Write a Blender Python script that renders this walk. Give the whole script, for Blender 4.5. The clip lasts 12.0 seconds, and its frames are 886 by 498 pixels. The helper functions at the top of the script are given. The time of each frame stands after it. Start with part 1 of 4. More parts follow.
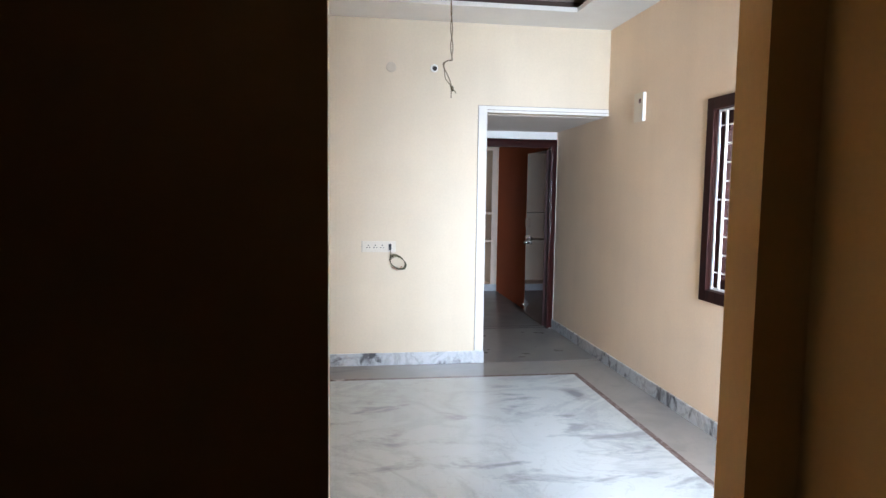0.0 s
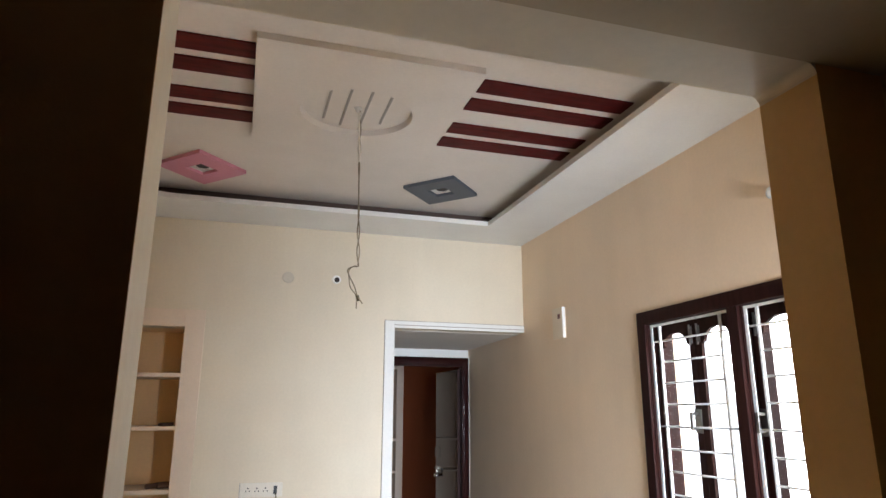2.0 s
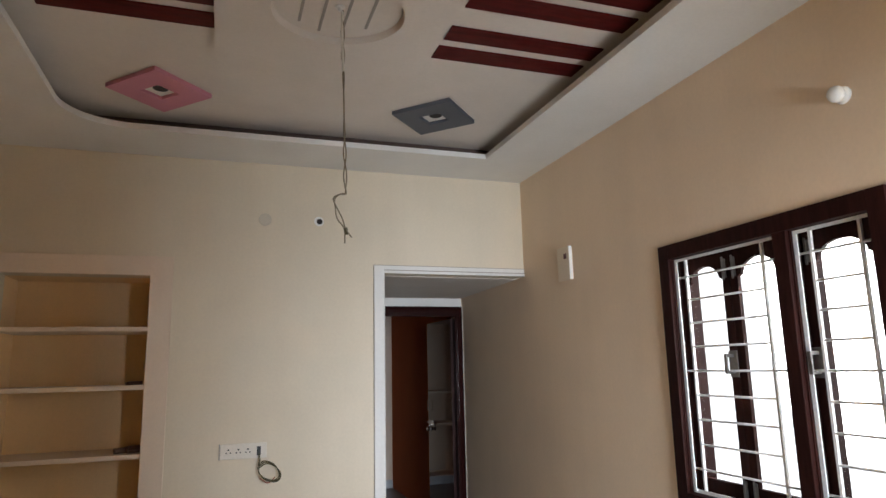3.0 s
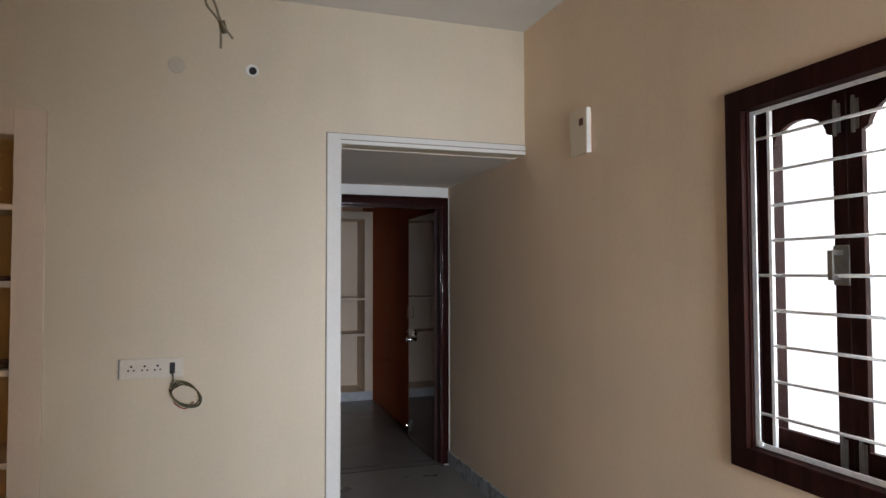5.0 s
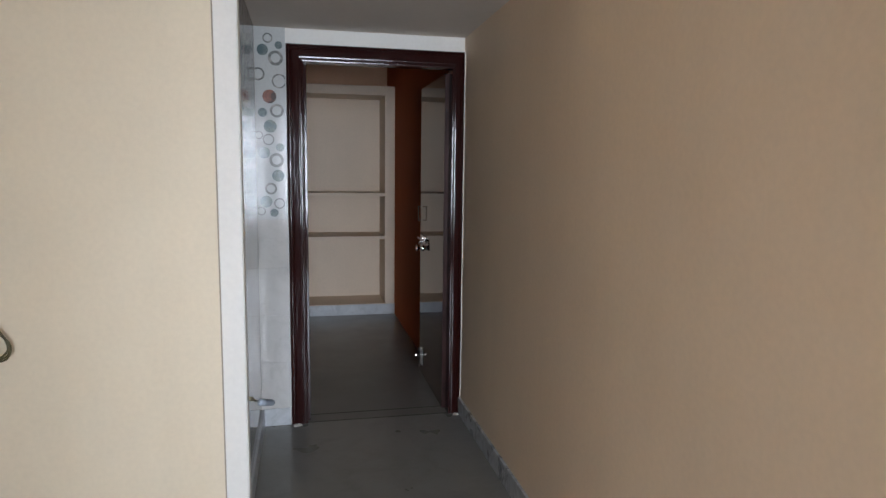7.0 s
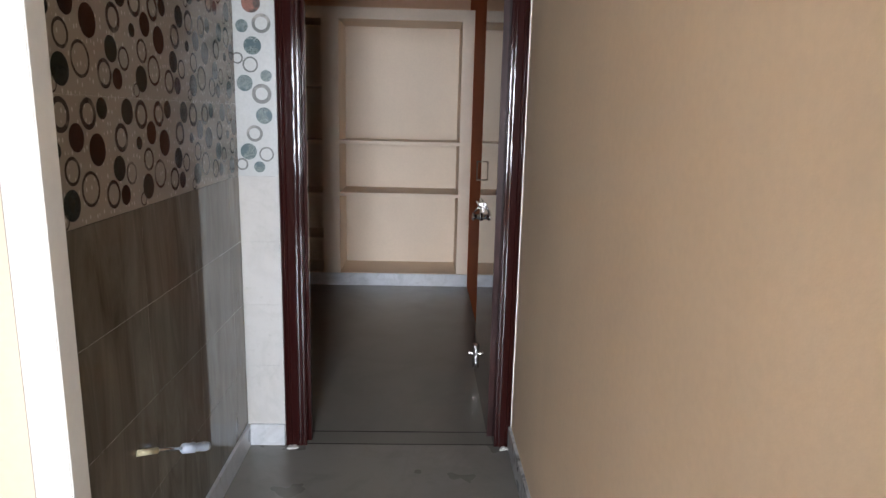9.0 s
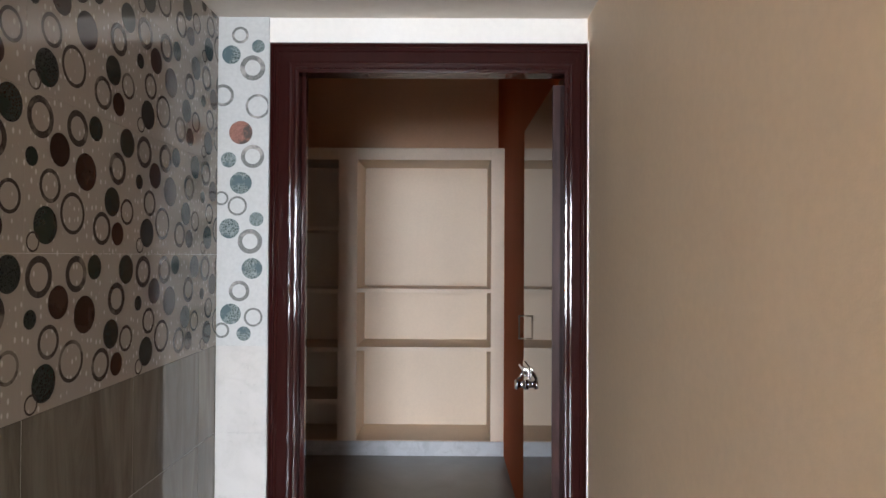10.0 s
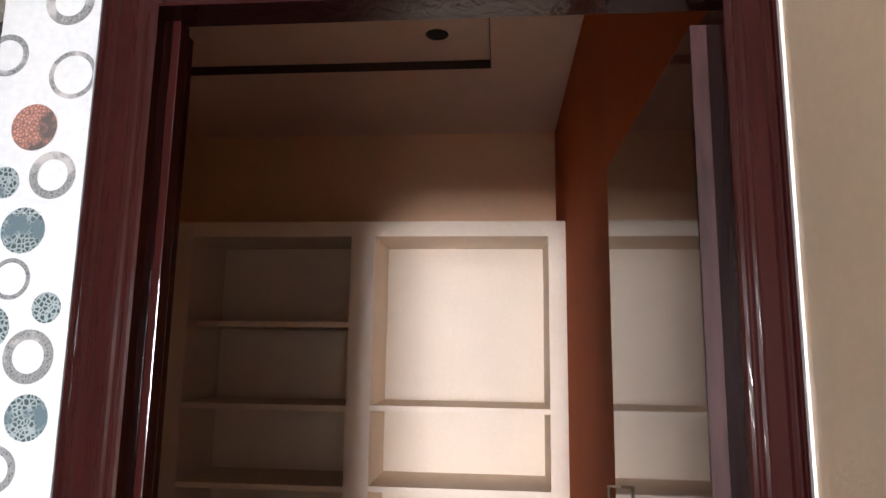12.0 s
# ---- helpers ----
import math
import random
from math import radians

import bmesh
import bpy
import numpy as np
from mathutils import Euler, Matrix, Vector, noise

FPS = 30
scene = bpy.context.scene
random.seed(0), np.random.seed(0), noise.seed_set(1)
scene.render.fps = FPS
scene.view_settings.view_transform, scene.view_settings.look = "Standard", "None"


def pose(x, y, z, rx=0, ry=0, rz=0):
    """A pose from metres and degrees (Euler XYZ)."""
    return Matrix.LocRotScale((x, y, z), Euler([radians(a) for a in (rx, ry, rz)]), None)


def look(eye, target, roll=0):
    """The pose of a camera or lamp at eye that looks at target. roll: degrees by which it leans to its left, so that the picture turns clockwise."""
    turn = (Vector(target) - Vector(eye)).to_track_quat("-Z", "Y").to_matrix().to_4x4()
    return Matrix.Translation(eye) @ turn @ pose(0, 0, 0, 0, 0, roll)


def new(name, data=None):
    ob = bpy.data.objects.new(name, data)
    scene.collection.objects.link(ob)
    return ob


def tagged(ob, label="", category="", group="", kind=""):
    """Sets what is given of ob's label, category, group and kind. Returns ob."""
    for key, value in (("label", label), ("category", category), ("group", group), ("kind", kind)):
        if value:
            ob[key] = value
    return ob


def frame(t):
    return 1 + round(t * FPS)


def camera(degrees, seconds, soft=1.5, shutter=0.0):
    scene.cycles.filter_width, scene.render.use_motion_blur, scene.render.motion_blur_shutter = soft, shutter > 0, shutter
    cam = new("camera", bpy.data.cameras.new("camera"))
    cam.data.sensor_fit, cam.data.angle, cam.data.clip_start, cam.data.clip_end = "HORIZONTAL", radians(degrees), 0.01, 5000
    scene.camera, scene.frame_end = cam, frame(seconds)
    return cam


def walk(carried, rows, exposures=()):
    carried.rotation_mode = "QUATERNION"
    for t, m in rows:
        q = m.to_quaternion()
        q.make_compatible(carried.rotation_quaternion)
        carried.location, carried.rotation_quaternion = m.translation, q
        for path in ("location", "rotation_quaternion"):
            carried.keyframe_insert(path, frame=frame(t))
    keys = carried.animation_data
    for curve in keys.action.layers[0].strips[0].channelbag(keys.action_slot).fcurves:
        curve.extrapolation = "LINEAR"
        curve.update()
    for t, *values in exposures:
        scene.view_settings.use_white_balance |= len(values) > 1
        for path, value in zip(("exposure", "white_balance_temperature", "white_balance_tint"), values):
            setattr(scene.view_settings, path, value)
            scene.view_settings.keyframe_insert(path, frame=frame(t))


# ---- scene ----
cam = camera(68.9, 12.0)
PATH = [
    (0, (-2.292, -5.537, 1.517), (-1.998, -3.567, 1.339), 0.8),
    (0.5, (-2.236, -5.442, 1.54), (-1.96, -3.466, 1.674), 1.0),
    (1, (-2.197, -5.364, 1.557), (-1.82, -3.435, 1.927), -0.2),
    (1.5, (-2.22, -5.098, 1.565), (-1.816, -3.214, 2.098), -0.2),
    (2, (-2.216, -4.925, 1.565), (-1.646, -3.071, 2.054), 0.1),
    (2.5, (-2.175, -4.699, 1.561), (-1.502, -2.885, 2.068), -1.8),
    (3, (-2.168, -4.451, 1.539), (-1.533, -2.588, 1.896), -1.3),
    (3.5, (-2.113, -4.239, 1.507), (-1.438, -2.362, 1.651), -0.9),
    (3.7, (-2.052, -4.147, 1.491), (-1.378, -2.265, 1.546), -0.4),
    (5.3, (-1.528, -3.314, 1.502), (-0.909, -1.414, 1.589), -0.2),
    (5.5, (-1.402, -3.209, 1.501), (-0.816, -1.299, 1.608), -0.5),
    (6, (-1.243, -2.893, 1.48), (-0.754, -0.974, 1.518), 1.3),
    (6.5, (-1.138, -2.581, 1.465), (-0.592, -0.665, 1.284), 0.8),
    (7, (-0.903, -2.225, 1.451), (-0.48, -0.286, 1.204), 0.7),
    (7.2, (-0.821, -2.127, 1.464), (-0.44, -0.185, 1.179), 1.0),
    (8.8, (-0.399, -1.34, 1.421), (-0.299, 0.625, 1.064), 1.1),
    (9, (-0.404, -1.208, 1.42), (-0.338, 0.749, 1.015), 1.4),
    (9.5, (-0.436, -0.883, 1.436), (-0.418, 1.109, 1.261), 0.5),
    (10, (-0.43, -0.588, 1.443), (-0.443, 1.412, 1.465), 0.3),
    (10.5, (-0.38, -0.289, 1.471), (-0.495, 1.706, 1.554), 1.0),
    (11, (-0.417, 0.009, 1.487), (-0.513, 1.991, 1.742), -0.1),
    (11.5, (-0.436, 0.243, 1.486), (-0.541, 2.223, 1.746), 0.2),
    (12, (-0.380, 0.531, 1.500), (-0.555, 2.498, 1.814), 0.8),
]
EXPOSURES = [(0, 0.5, 5700, 11), (0.5, 0.5, 5850, 11), (1, 0.5, 5900, 12), (1.5, 0.5, 6000, 12), (2, 0.1, 6100, 12), (2.5, -0.37, 6200, 13), (3, -0.52, 6300, 13),
             (3.5, -0.65, 6350, 14), (5.5, -0.77, 6350, 14), (6.5, -0.52, 6400, 14), (7.2, -0.27, 6300, 13), (8.8, 0.48, 6550, 15), (9.5, 0.83, 6550, 14), (10, 0.82, 6650, 15), (11, 0.95, 6720, 16), (12, 1.72, 6880, 20)]
walk(cam, [(t, look(eye, target, roll)) for t, eye, target, roll in PATH], EXPOSURES)

# ---- world and large lights ----
world = bpy.data.worlds.new("sky")
scene.world = world
world.use_nodes = True
wt = world.node_tree
sky = wt.nodes.new("ShaderNodeTexSky")
sky.sky_type, sky.sun_disc = "NISHITA", False
sky.sun_elevation, sky.sun_rotation = radians(60), radians(188)
wt.links.new(sky.outputs[0], wt.nodes["Background"].inputs[0])
wt.nodes["Background"].inputs[1].default_value = 0.12

sun = new("sun", bpy.data.lights.new("sun", "SUN"))
sun.data.energy, sun.data.angle, sun.data.color = 5.0, radians(0.5), (1.0, 0.95, 0.88)
sun.matrix_world = look((-1.2, -8.5, 15), (0, 0, 0))


def area_lamp(name, eye, target, wide, high, watts, color):
    lamp = new(name, bpy.data.lights.new(name, "AREA"))
    lamp.data.shape, lamp.data.size, lamp.data.size_y = "RECTANGLE", wide, high
    lamp.data.energy, lamp.data.color = watts, color
    lamp.matrix_world = look(eye, target)
    return lamp


# sky light that comes in by the window and by the open front door
area_lamp("window_light", (0.60, -2.275, 1.7), (-1.0, -2.2, 1.2), 1.3, 1.4, 48, (1.0, 0.98, 0.95))
area_lamp("doorway_light", (-0.60, -6.3, 1.58), (-0.62, 0.0, 0.85), 1.2, 2.0, 490, (0.82, 0.91, 1.0))


# ---- materials ----
def material(name, build):
    m = bpy.data.materials.new(name)
    m.use_nodes = True
    nt = m.node_tree
    build(nt, nt.nodes["Principled BSDF"])
    return m


def node(nt, kind, **values):
    n = nt.nodes.new(kind)
    for key, value in values.items():
        n.inputs[key.replace("_", " ")].default_value = value
    return n


def coords(nt):
    return nt.nodes.new("ShaderNodeNewGeometry").outputs["Position"]


def noise_of(nt, scale, detail=4.0, rough=0.55, distort=0.0, vector=None):
    n = node(nt, "ShaderNodeTexNoise", Scale=scale, Detail=detail, Roughness=rough, Distortion=distort)
    nt.links.new(vector if vector else coords(nt), n.inputs["Vector"])
    return n.outputs["Fac"]


def ramp(nt, fac, stops):
    r = nt.nodes.new("ShaderNodeValToRGB")
    e = r.color_ramp.elements
    while len(e) < len(stops):
        e.new(0.5)
    for k, (at_, col) in enumerate(stops):
        e[k].position, e[k].color = at_, (*col, 1)
    nt.links.new(fac, r.inputs[0])
    return r.outputs[0]


def mixed(nt, fac, a, b, kind="MIX"):
    n = nt.nodes.new("ShaderNodeMix")
    n.data_type, n.blend_type = "RGBA", kind
    for slot, v in ((0, fac), (6, a), (7, b)):
        if isinstance(v, (int, float)):
            n.inputs[slot].default_value = v
        elif isinstance(v, tuple):
            n.inputs[slot].default_value = (*v, 1)
        else:
            nt.links.new(v, n.inputs[slot])
    return n.outputs[2]


def bump(nt, p, fac, strength, distance=0.01):
    b = node(nt, "ShaderNodeBump", Strength=strength, Distance=distance)
    nt.links.new(fac, b.inputs["Height"])
    nt.links.new(b.outputs[0], p.inputs["Normal"])


def shade(c, k):
    return tuple(min(1.0, v * k) for v in c)


def paint(name, color, rough=0.6, spread=0.05, relief=0.12, stain=0.0, gloss=0.5):
    """Emulsion on plaster: broad blotches, roller grain and a slightly uneven plane."""
    def build(nt, p):
        base = ramp(nt, noise_of(nt, 1.3, 5), [(0.3, shade(color, 1 - spread)), (0.7, shade(color, 1 + spread))])
        fine = ramp(nt, noise_of(nt, 55, 3), [(0.35, (0.965, 0.965, 0.965)), (0.65, (1, 1, 1))])
        c = mixed(nt, 1.0, base, fine, "MULTIPLY")
        tall = nt.nodes.new("ShaderNodeMapping")
        tall.inputs["Scale"].default_value = (3.1, 3.1, 0.3)
        nt.links.new(coords(nt), tall.inputs["Vector"])
        streaks = ramp(nt, noise_of(nt, 1.0, 4, 0.6, 0.2, tall.outputs[0]), [(0.35, (0.965, 0.962, 0.955)), (0.65, (1, 1, 1))])
        c = mixed(nt, 1.0, c, streaks, "MULTIPLY")
        if stain:
            spots = ramp(nt, noise_of(nt, 3.1, 8, 0.7), [(0.60, (0, 0, 0)), (0.75, (stain, stain, stain))])
            c = mixed(nt, spots, c, shade(color, 0.72))
        nt.links.new(c, p.inputs["Base Color"])
        p.inputs["Roughness"].default_value, p.inputs["Specular IOR Level"].default_value = rough, gloss
        wave = mixed(nt, 0.35, noise_of(nt, 7, 3), noise_of(nt, 160, 2))
        bump(nt, p, wave, relief, 0.006)
    return material(name, build)


def marble(name, light, mid, dark, rough=0.16, scale=1.0, warm=(0.6, 0.55, 0.5), patches=0.5, veins=1.0, cover=0.60, blot=None):
    """Polished marble: cloudy ground, thin wandering veins, a few dark patches."""
    def build(nt, p):
        cloud = noise_of(nt, 1.5 * scale, 6, 0.6, 0.8)
        c = ramp(nt, cloud, [(0.30, mid), (0.48, light), (0.62, light), (0.75, warm)])
        vein = noise_of(nt, 0.9 * scale, 7, 0.58, 1.6)
        line = ramp(nt, vein, [(0.455, (0, 0, 0)), (0.496, (0.5 * veins,) * 3), (0.504, (0.55 * veins,) * 3), (0.55, (0, 0, 0))])
        c = mixed(nt, line, c, dark)
        thin = noise_of(nt, 2.1 * scale, 6, 0.6, 2.2)
        c = mixed(nt, ramp(nt, thin, [(0.485, (0, 0, 0)), (0.50, (0.38 * veins,) * 3), (0.515, (0, 0, 0))]), c, dark)
        stretch = nt.nodes.new("ShaderNodeMapping")
        stretch.inputs["Scale"].default_value, stretch.inputs["Rotation"].default_value = (1.0, 2.3, 1.0), (0, 0, 0.6)
        nt.links.new(coords(nt), stretch.inputs["Vector"])
        spot = noise_of(nt, 1.9 * scale, 8, 0.62, 0.5, stretch.outputs[0])
        c = mixed(nt, ramp(nt, spot, [(cover, (0, 0, 0)), (cover + 0.09, (patches, patches, patches))]), c, dark)
        if blot:
            # one larger grey cloud in the slab at blot
            away, wide, far = (nt.nodes.new("ShaderNodeVectorMath") for _ in range(3))
            away.operation, wide.operation, far.operation = "SUBTRACT", "MULTIPLY", "LENGTH"
            away.inputs[1].default_value, wide.inputs[1].default_value = (*blot, 0), (3.6, 1.6, 1.0)
            nt.links.new(coords(nt), away.inputs[0])
            nt.links.new(away.outputs[0], wide.inputs[0])
            nt.links.new(wide.outputs[0], far.inputs[0])
            rough_edge = nt.nodes.new("ShaderNodeMath")
            rough_edge.operation = "MULTIPLY_ADD"
            rough_edge.inputs[1].default_value = 1.2
            nt.links.new(noise_of(nt, 5.0, 6, 0.65, 0.8), rough_edge.inputs[0])
            nt.links.new(far.outputs["Value"], rough_edge.inputs[2])
            c = mixed(nt, ramp(nt, rough_edge.outputs[0], [(0.62, (0.75, 0.75, 0.75)), (1.0, (0, 0, 0))]), c, dark)
        specks = ramp(nt, noise_of(nt, 38, 4, 0.7), [(0.60, (1, 1, 1)), (0.76, (0.84, 0.84, 0.83))])
        nt.links.new(mixed(nt, 1.0, c, specks, "MULTIPLY"), p.inputs["Base Color"])
        gloss = ramp(nt, noise_of(nt, 4, 3, 0.5), [(0.3, (rough, rough, rough)), (0.75, (rough * 1.35, rough * 1.35, rough * 1.35))])
        nt.links.new(gloss, p.inputs["Roughness"])
        bump(nt, p, noise_of(nt, 6, 3), 0.03, 0.004)
    return material(name, build)


def varnish(name, color, rough, grain=(9, 9, 1.2), relief=0.25, coat=0.6, spread=0.35, gloss=0.5):
    """Stained wood under thick brushed varnish, grain along one axis."""
    def build(nt, p):
        m = nt.nodes.new("ShaderNodeMapping")
        m.inputs["Scale"].default_value = grain
        nt.links.new(coords(nt), m.inputs["Vector"])
        streak = noise_of(nt, 4, 6, 0.6, 0.4, m.outputs[0])
        c = ramp(nt, streak, [(0.3, shade(color, 1 - spread)), (0.7, shade(color, 1 + spread))])
        nt.links.new(c, p.inputs["Base Color"])
        nt.links.new(ramp(nt, noise_of(nt, 22, 4), [(0.3, (rough, rough, rough)), (0.75, (rough * 1.2,) * 3)]), p.inputs["Roughness"])
        p.inputs["Specular IOR Level"].default_value = gloss
        p.inputs["Coat Weight"].default_value = coat
        p.inputs["Coat Roughness"].default_value = rough * 0.6
        bump(nt, p, noise_of(nt, 2.2, 4, 0.6, 0.5, m.outputs[0]), relief, 0.008)
    return material(name, build)


def plain(name, color, rough=0.5, metal=0.0, spread=0.12, scale=60):
    def build(nt, p):
        c = ramp(nt, noise_of(nt, scale, 4), [(0.3, shade(color, 1 - spread)), (0.7, shade(color, 1 + spread))])
        nt.links.new(c, p.inputs["Base Color"])
        p.inputs["Roughness"].default_value, p.inputs["Metallic"].default_value = rough, metal
        bump(nt, p, noise_of(nt, scale * 2, 2), 0.05, 0.001)
    return material(name, build)


CREAM = paint("cream_emulsion", (0.71, 0.615, 0.465), stain=0.10)
# Second copy of the cream paint with warm bounce light mixed in
CREAM_BOUNCE = paint("bounce_tinted_cream", (0.83, 0.655, 0.475), stain=0.10)
# Bedroom back wall: peach carries the bounce of the orange walls
PEACH_BOUNCE = paint("bounce_tinted_peach", (0.80, 0.49, 0.29))
WHITE = paint("white_emulsion", (0.75, 0.73, 0.69), stain=0.08)
CEIL = paint("ceiling_white", (0.70, 0.63, 0.56), rough=0.7)
ORANGE = paint("orange_emulsion", (0.55, 0.14, 0.044), rough=0.8, gloss=0.1)
# Bright apricot for unseen bedroom surfaces, to bounce warm light
BOUNCE_WARM = paint("bounce_apricot_paint", (0.90, 0.48, 0.17), rough=0.7, gloss=0.2)
PALE = paint("pale_cupboard_paint", (0.755, 0.62, 0.485), stain=0.28)
# Shelf inside: orange bounce light is put into this apricot
SHELF_BOUNCE = paint("bounce_tinted_shelf", (0.84, 0.59, 0.31), stain=0.08)
OCHRE = paint("ochre_emulsion", (0.70, 0.42, 0.17))
# Buff stands for orange bounce light on the right of the entry
BUFF_BOUNCE = paint("bounce_tinted_buff", (0.70, 0.46, 0.19))
# Entry room colours, darkened to carry the room's dimness
DIM_SLAB = paint("dimmed_slab_paint", (0.50, 0.40, 0.26), rough=0.8)
DIM_ROOM = paint("dimmed_room_paint", (0.42, 0.235, 0.10))
MARBLE = marble("white_marble", (0.49, 0.53, 0.54), (0.43, 0.465, 0.475), (0.17, 0.185, 0.195), 0.2, 0.9, (0.52, 0.55, 0.55), 0.6, 0.4, 0.565, (-0.57, -0.95))
BORDER = marble("grey_marble", (0.275, 0.26, 0.24), (0.235, 0.222, 0.206), (0.15, 0.145, 0.14), 0.2, 0.8, (0.30, 0.275, 0.25), 0.4, 0.18)
SKIRT = marble("skirting_marble", (0.50, 0.52, 0.54), (0.40, 0.42, 0.44), (0.09, 0.09, 0.095), 0.25, 2.6, (0.46, 0.44, 0.41), 1.0, 0.6, 0.54)
PALE_SKIRT = marble("pale_skirting_marble", (0.50, 0.52, 0.54), (0.43, 0.45, 0.47), (0.20, 0.20, 0.205), 0.25, 2.6, (0.46, 0.44, 0.41), 0.5, 0.35, 0.60)
# Darker copies of the border marble: shade of passage and bedroom put in
SHADED_MARBLE = marble("shaded_grey_marble", (0.150, 0.143, 0.130), (0.125, 0.119, 0.109), (0.085, 0.080, 0.074), 0.28, 1.3, (0.170, 0.158, 0.142), 0.12, 0.12, 0.62)
SHADED_PASSAGE = marble("shaded_worn_marble", (0.205, 0.195, 0.178), (0.165, 0.157, 0.144), (0.07, 0.066, 0.06), 0.26, 1.6, (0.235, 0.22, 0.20), 0.18, 0.2, 0.56)
STRIP = marble("brown_granite", (0.13, 0.095, 0.085), (0.10, 0.075, 0.068), (0.30, 0.27, 0.25), 0.22, 9.0, (0.19, 0.14, 0.12), 0.7)
# Lit copy of the lower tile, for the strip beside the door
LIT_TILE = marble("lit_tile", (0.52, 0.51, 0.49), (0.46, 0.45, 0.43), (0.36, 0.35, 0.33), 0.08, 2.0, (0.45, 0.43, 0.41), veins=0.35)
GROUT = plain("pale_grout", (0.62, 0.60, 0.56), 0.8)
FRAME_WOOD = varnish("maroon_varnish", (0.021, 0.0045, 0.004), 0.10, grain=(14, 14, 1.6), relief=0.2, coat=0.0, spread=0.13, gloss=0.3)
LEAF_WOOD = varnish("polished_teak", (0.050, 0.013, 0.009), 0.05, relief=0.02, coat=0.0)
WINDOW_WOOD = varnish("dark_window_varnish", (0.024, 0.0075, 0.006), 0.45, relief=0.1, coat=0.0, gloss=0.07)
BOARD_WOOD = varnish("ceiling_board_wood", (0.078, 0.0065, 0.006), 0.5, (1.2, 9, 9), 0.1, 0.0, gloss=0.12)
GRILLE = plain("white_enamel", (0.80, 0.80, 0.80), 0.3)
STEEL = plain("brushed_steel", (0.62, 0.60, 0.57), 0.22, 1.0)
DULL_STEEL = plain("dull_steel", (0.26, 0.25, 0.24), 0.45, 1.0)
COVER = plain("ivory_plastic", (0.70, 0.645, 0.55), 0.4, spread=0.04)
PLASTIC = plain("white_plastic", (0.80, 0.79, 0.75), 0.35, spread=0.04)
BLACK = plain("black_plastic", (0.02, 0.02, 0.02), 0.45)
HOLE = plain("dark_hollow", (0.025, 0.02, 0.018), 0.8)
PINK = paint("pink_paint", (0.62, 0.25, 0.33), relief=0.06)
GREY = paint("slate_paint", (0.085, 0.092, 0.108), relief=0.06)
CABLE = plain("olive_cable", (0.065, 0.055, 0.018), 0.45, spread=0.6, scale=25)
CABLE_TAN = plain("tan_cable", (0.24, 0.19, 0.12), 0.5)
RED_CABLE = plain("red_cable", (0.30, 0.05, 0.03), 0.5)
PIPE = plain("cream_pipe", (0.72, 0.66, 0.45), 0.4)
CHROME = plain("chrome", (0.75, 0.76, 0.78), 0.08, 1.0)
EARTH = paint("bare_ground", (0.30, 0.27, 0.22), 0.9, 0.2)


def tile_glaze():
    def build(nt, p):
        dots = node(nt, "ShaderNodeTexVoronoi", Scale=62.0, Randomness=0.55)
        tall = nt.nodes.new("ShaderNodeMapping")
        tall.inputs["Scale"].default_value = (1.0, 1.0, 0.55)
        nt.links.new(coords(nt), tall.inputs["Vector"])
        nt.links.new(tall.outputs[0], dots.inputs["Vector"])
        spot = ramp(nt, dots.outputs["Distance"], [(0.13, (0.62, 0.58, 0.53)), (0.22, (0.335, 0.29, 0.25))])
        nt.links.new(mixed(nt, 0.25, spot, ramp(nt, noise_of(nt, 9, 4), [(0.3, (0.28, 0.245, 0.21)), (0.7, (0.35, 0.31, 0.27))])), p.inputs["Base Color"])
        p.inputs["Roughness"].default_value = 0.13
        bump(nt, p, dots.outputs["Distance"], 0.18, 0.002)
    return material("shaded_dotted_glaze", build)


def streak_tile():
    """Stone-look tile with upright streaks under a clear glaze; its brown holds the side wall's shade."""
    def build(nt, p):
        m = nt.nodes.new("ShaderNodeMapping")
        m.inputs["Scale"].default_value, m.inputs["Rotation"].default_value = (5, 5, 0.9), (0.12, 0, 0)
        nt.links.new(coords(nt), m.inputs["Vector"])
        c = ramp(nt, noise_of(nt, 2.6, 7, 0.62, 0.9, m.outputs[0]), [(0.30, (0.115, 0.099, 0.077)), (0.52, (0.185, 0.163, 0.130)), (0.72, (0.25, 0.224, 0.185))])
        tone = nt.nodes.new("ShaderNodeObjectInfo").outputs["Random"]
        nt.links.new(mixed(nt, 1.0, c, ramp(nt, tone, [(0, (0.86, 0.86, 0.86)), (1, (1, 1, 1))]), "MULTIPLY"), p.inputs["Base Color"])
        p.inputs["Roughness"].default_value = 0.05
        bump(nt, p, noise_of(nt, 5, 3), 0.02, 0.003)
    return material("shaded_streaked_tile", build)


SHADED_TILE = streak_tile()


def motif(name, a, b, scale=120, rough=0.12, other=None, share=0.5):
    """Printed disc or ring: fine crackle between two tones, partly run over by another."""
    def build(nt, p):
        v = node(nt, "ShaderNodeTexVoronoi", Scale=scale)
        v.feature = "DISTANCE_TO_EDGE"
        nt.links.new(coords(nt), v.inputs["Vector"])
        c = ramp(nt, v.outputs["Distance"], [(0.05, a), (0.22, b)])
        if other:
            c = mixed(nt, ramp(nt, noise_of(nt, 17, 3, 0.6), [(share - 0.05, (0, 0, 0)), (share + 0.05, (1, 1, 1))]), c, other)
        nt.links.new(c, p.inputs["Base Color"])
        p.inputs["Roughness"].default_value = rough
    return material(name, build)


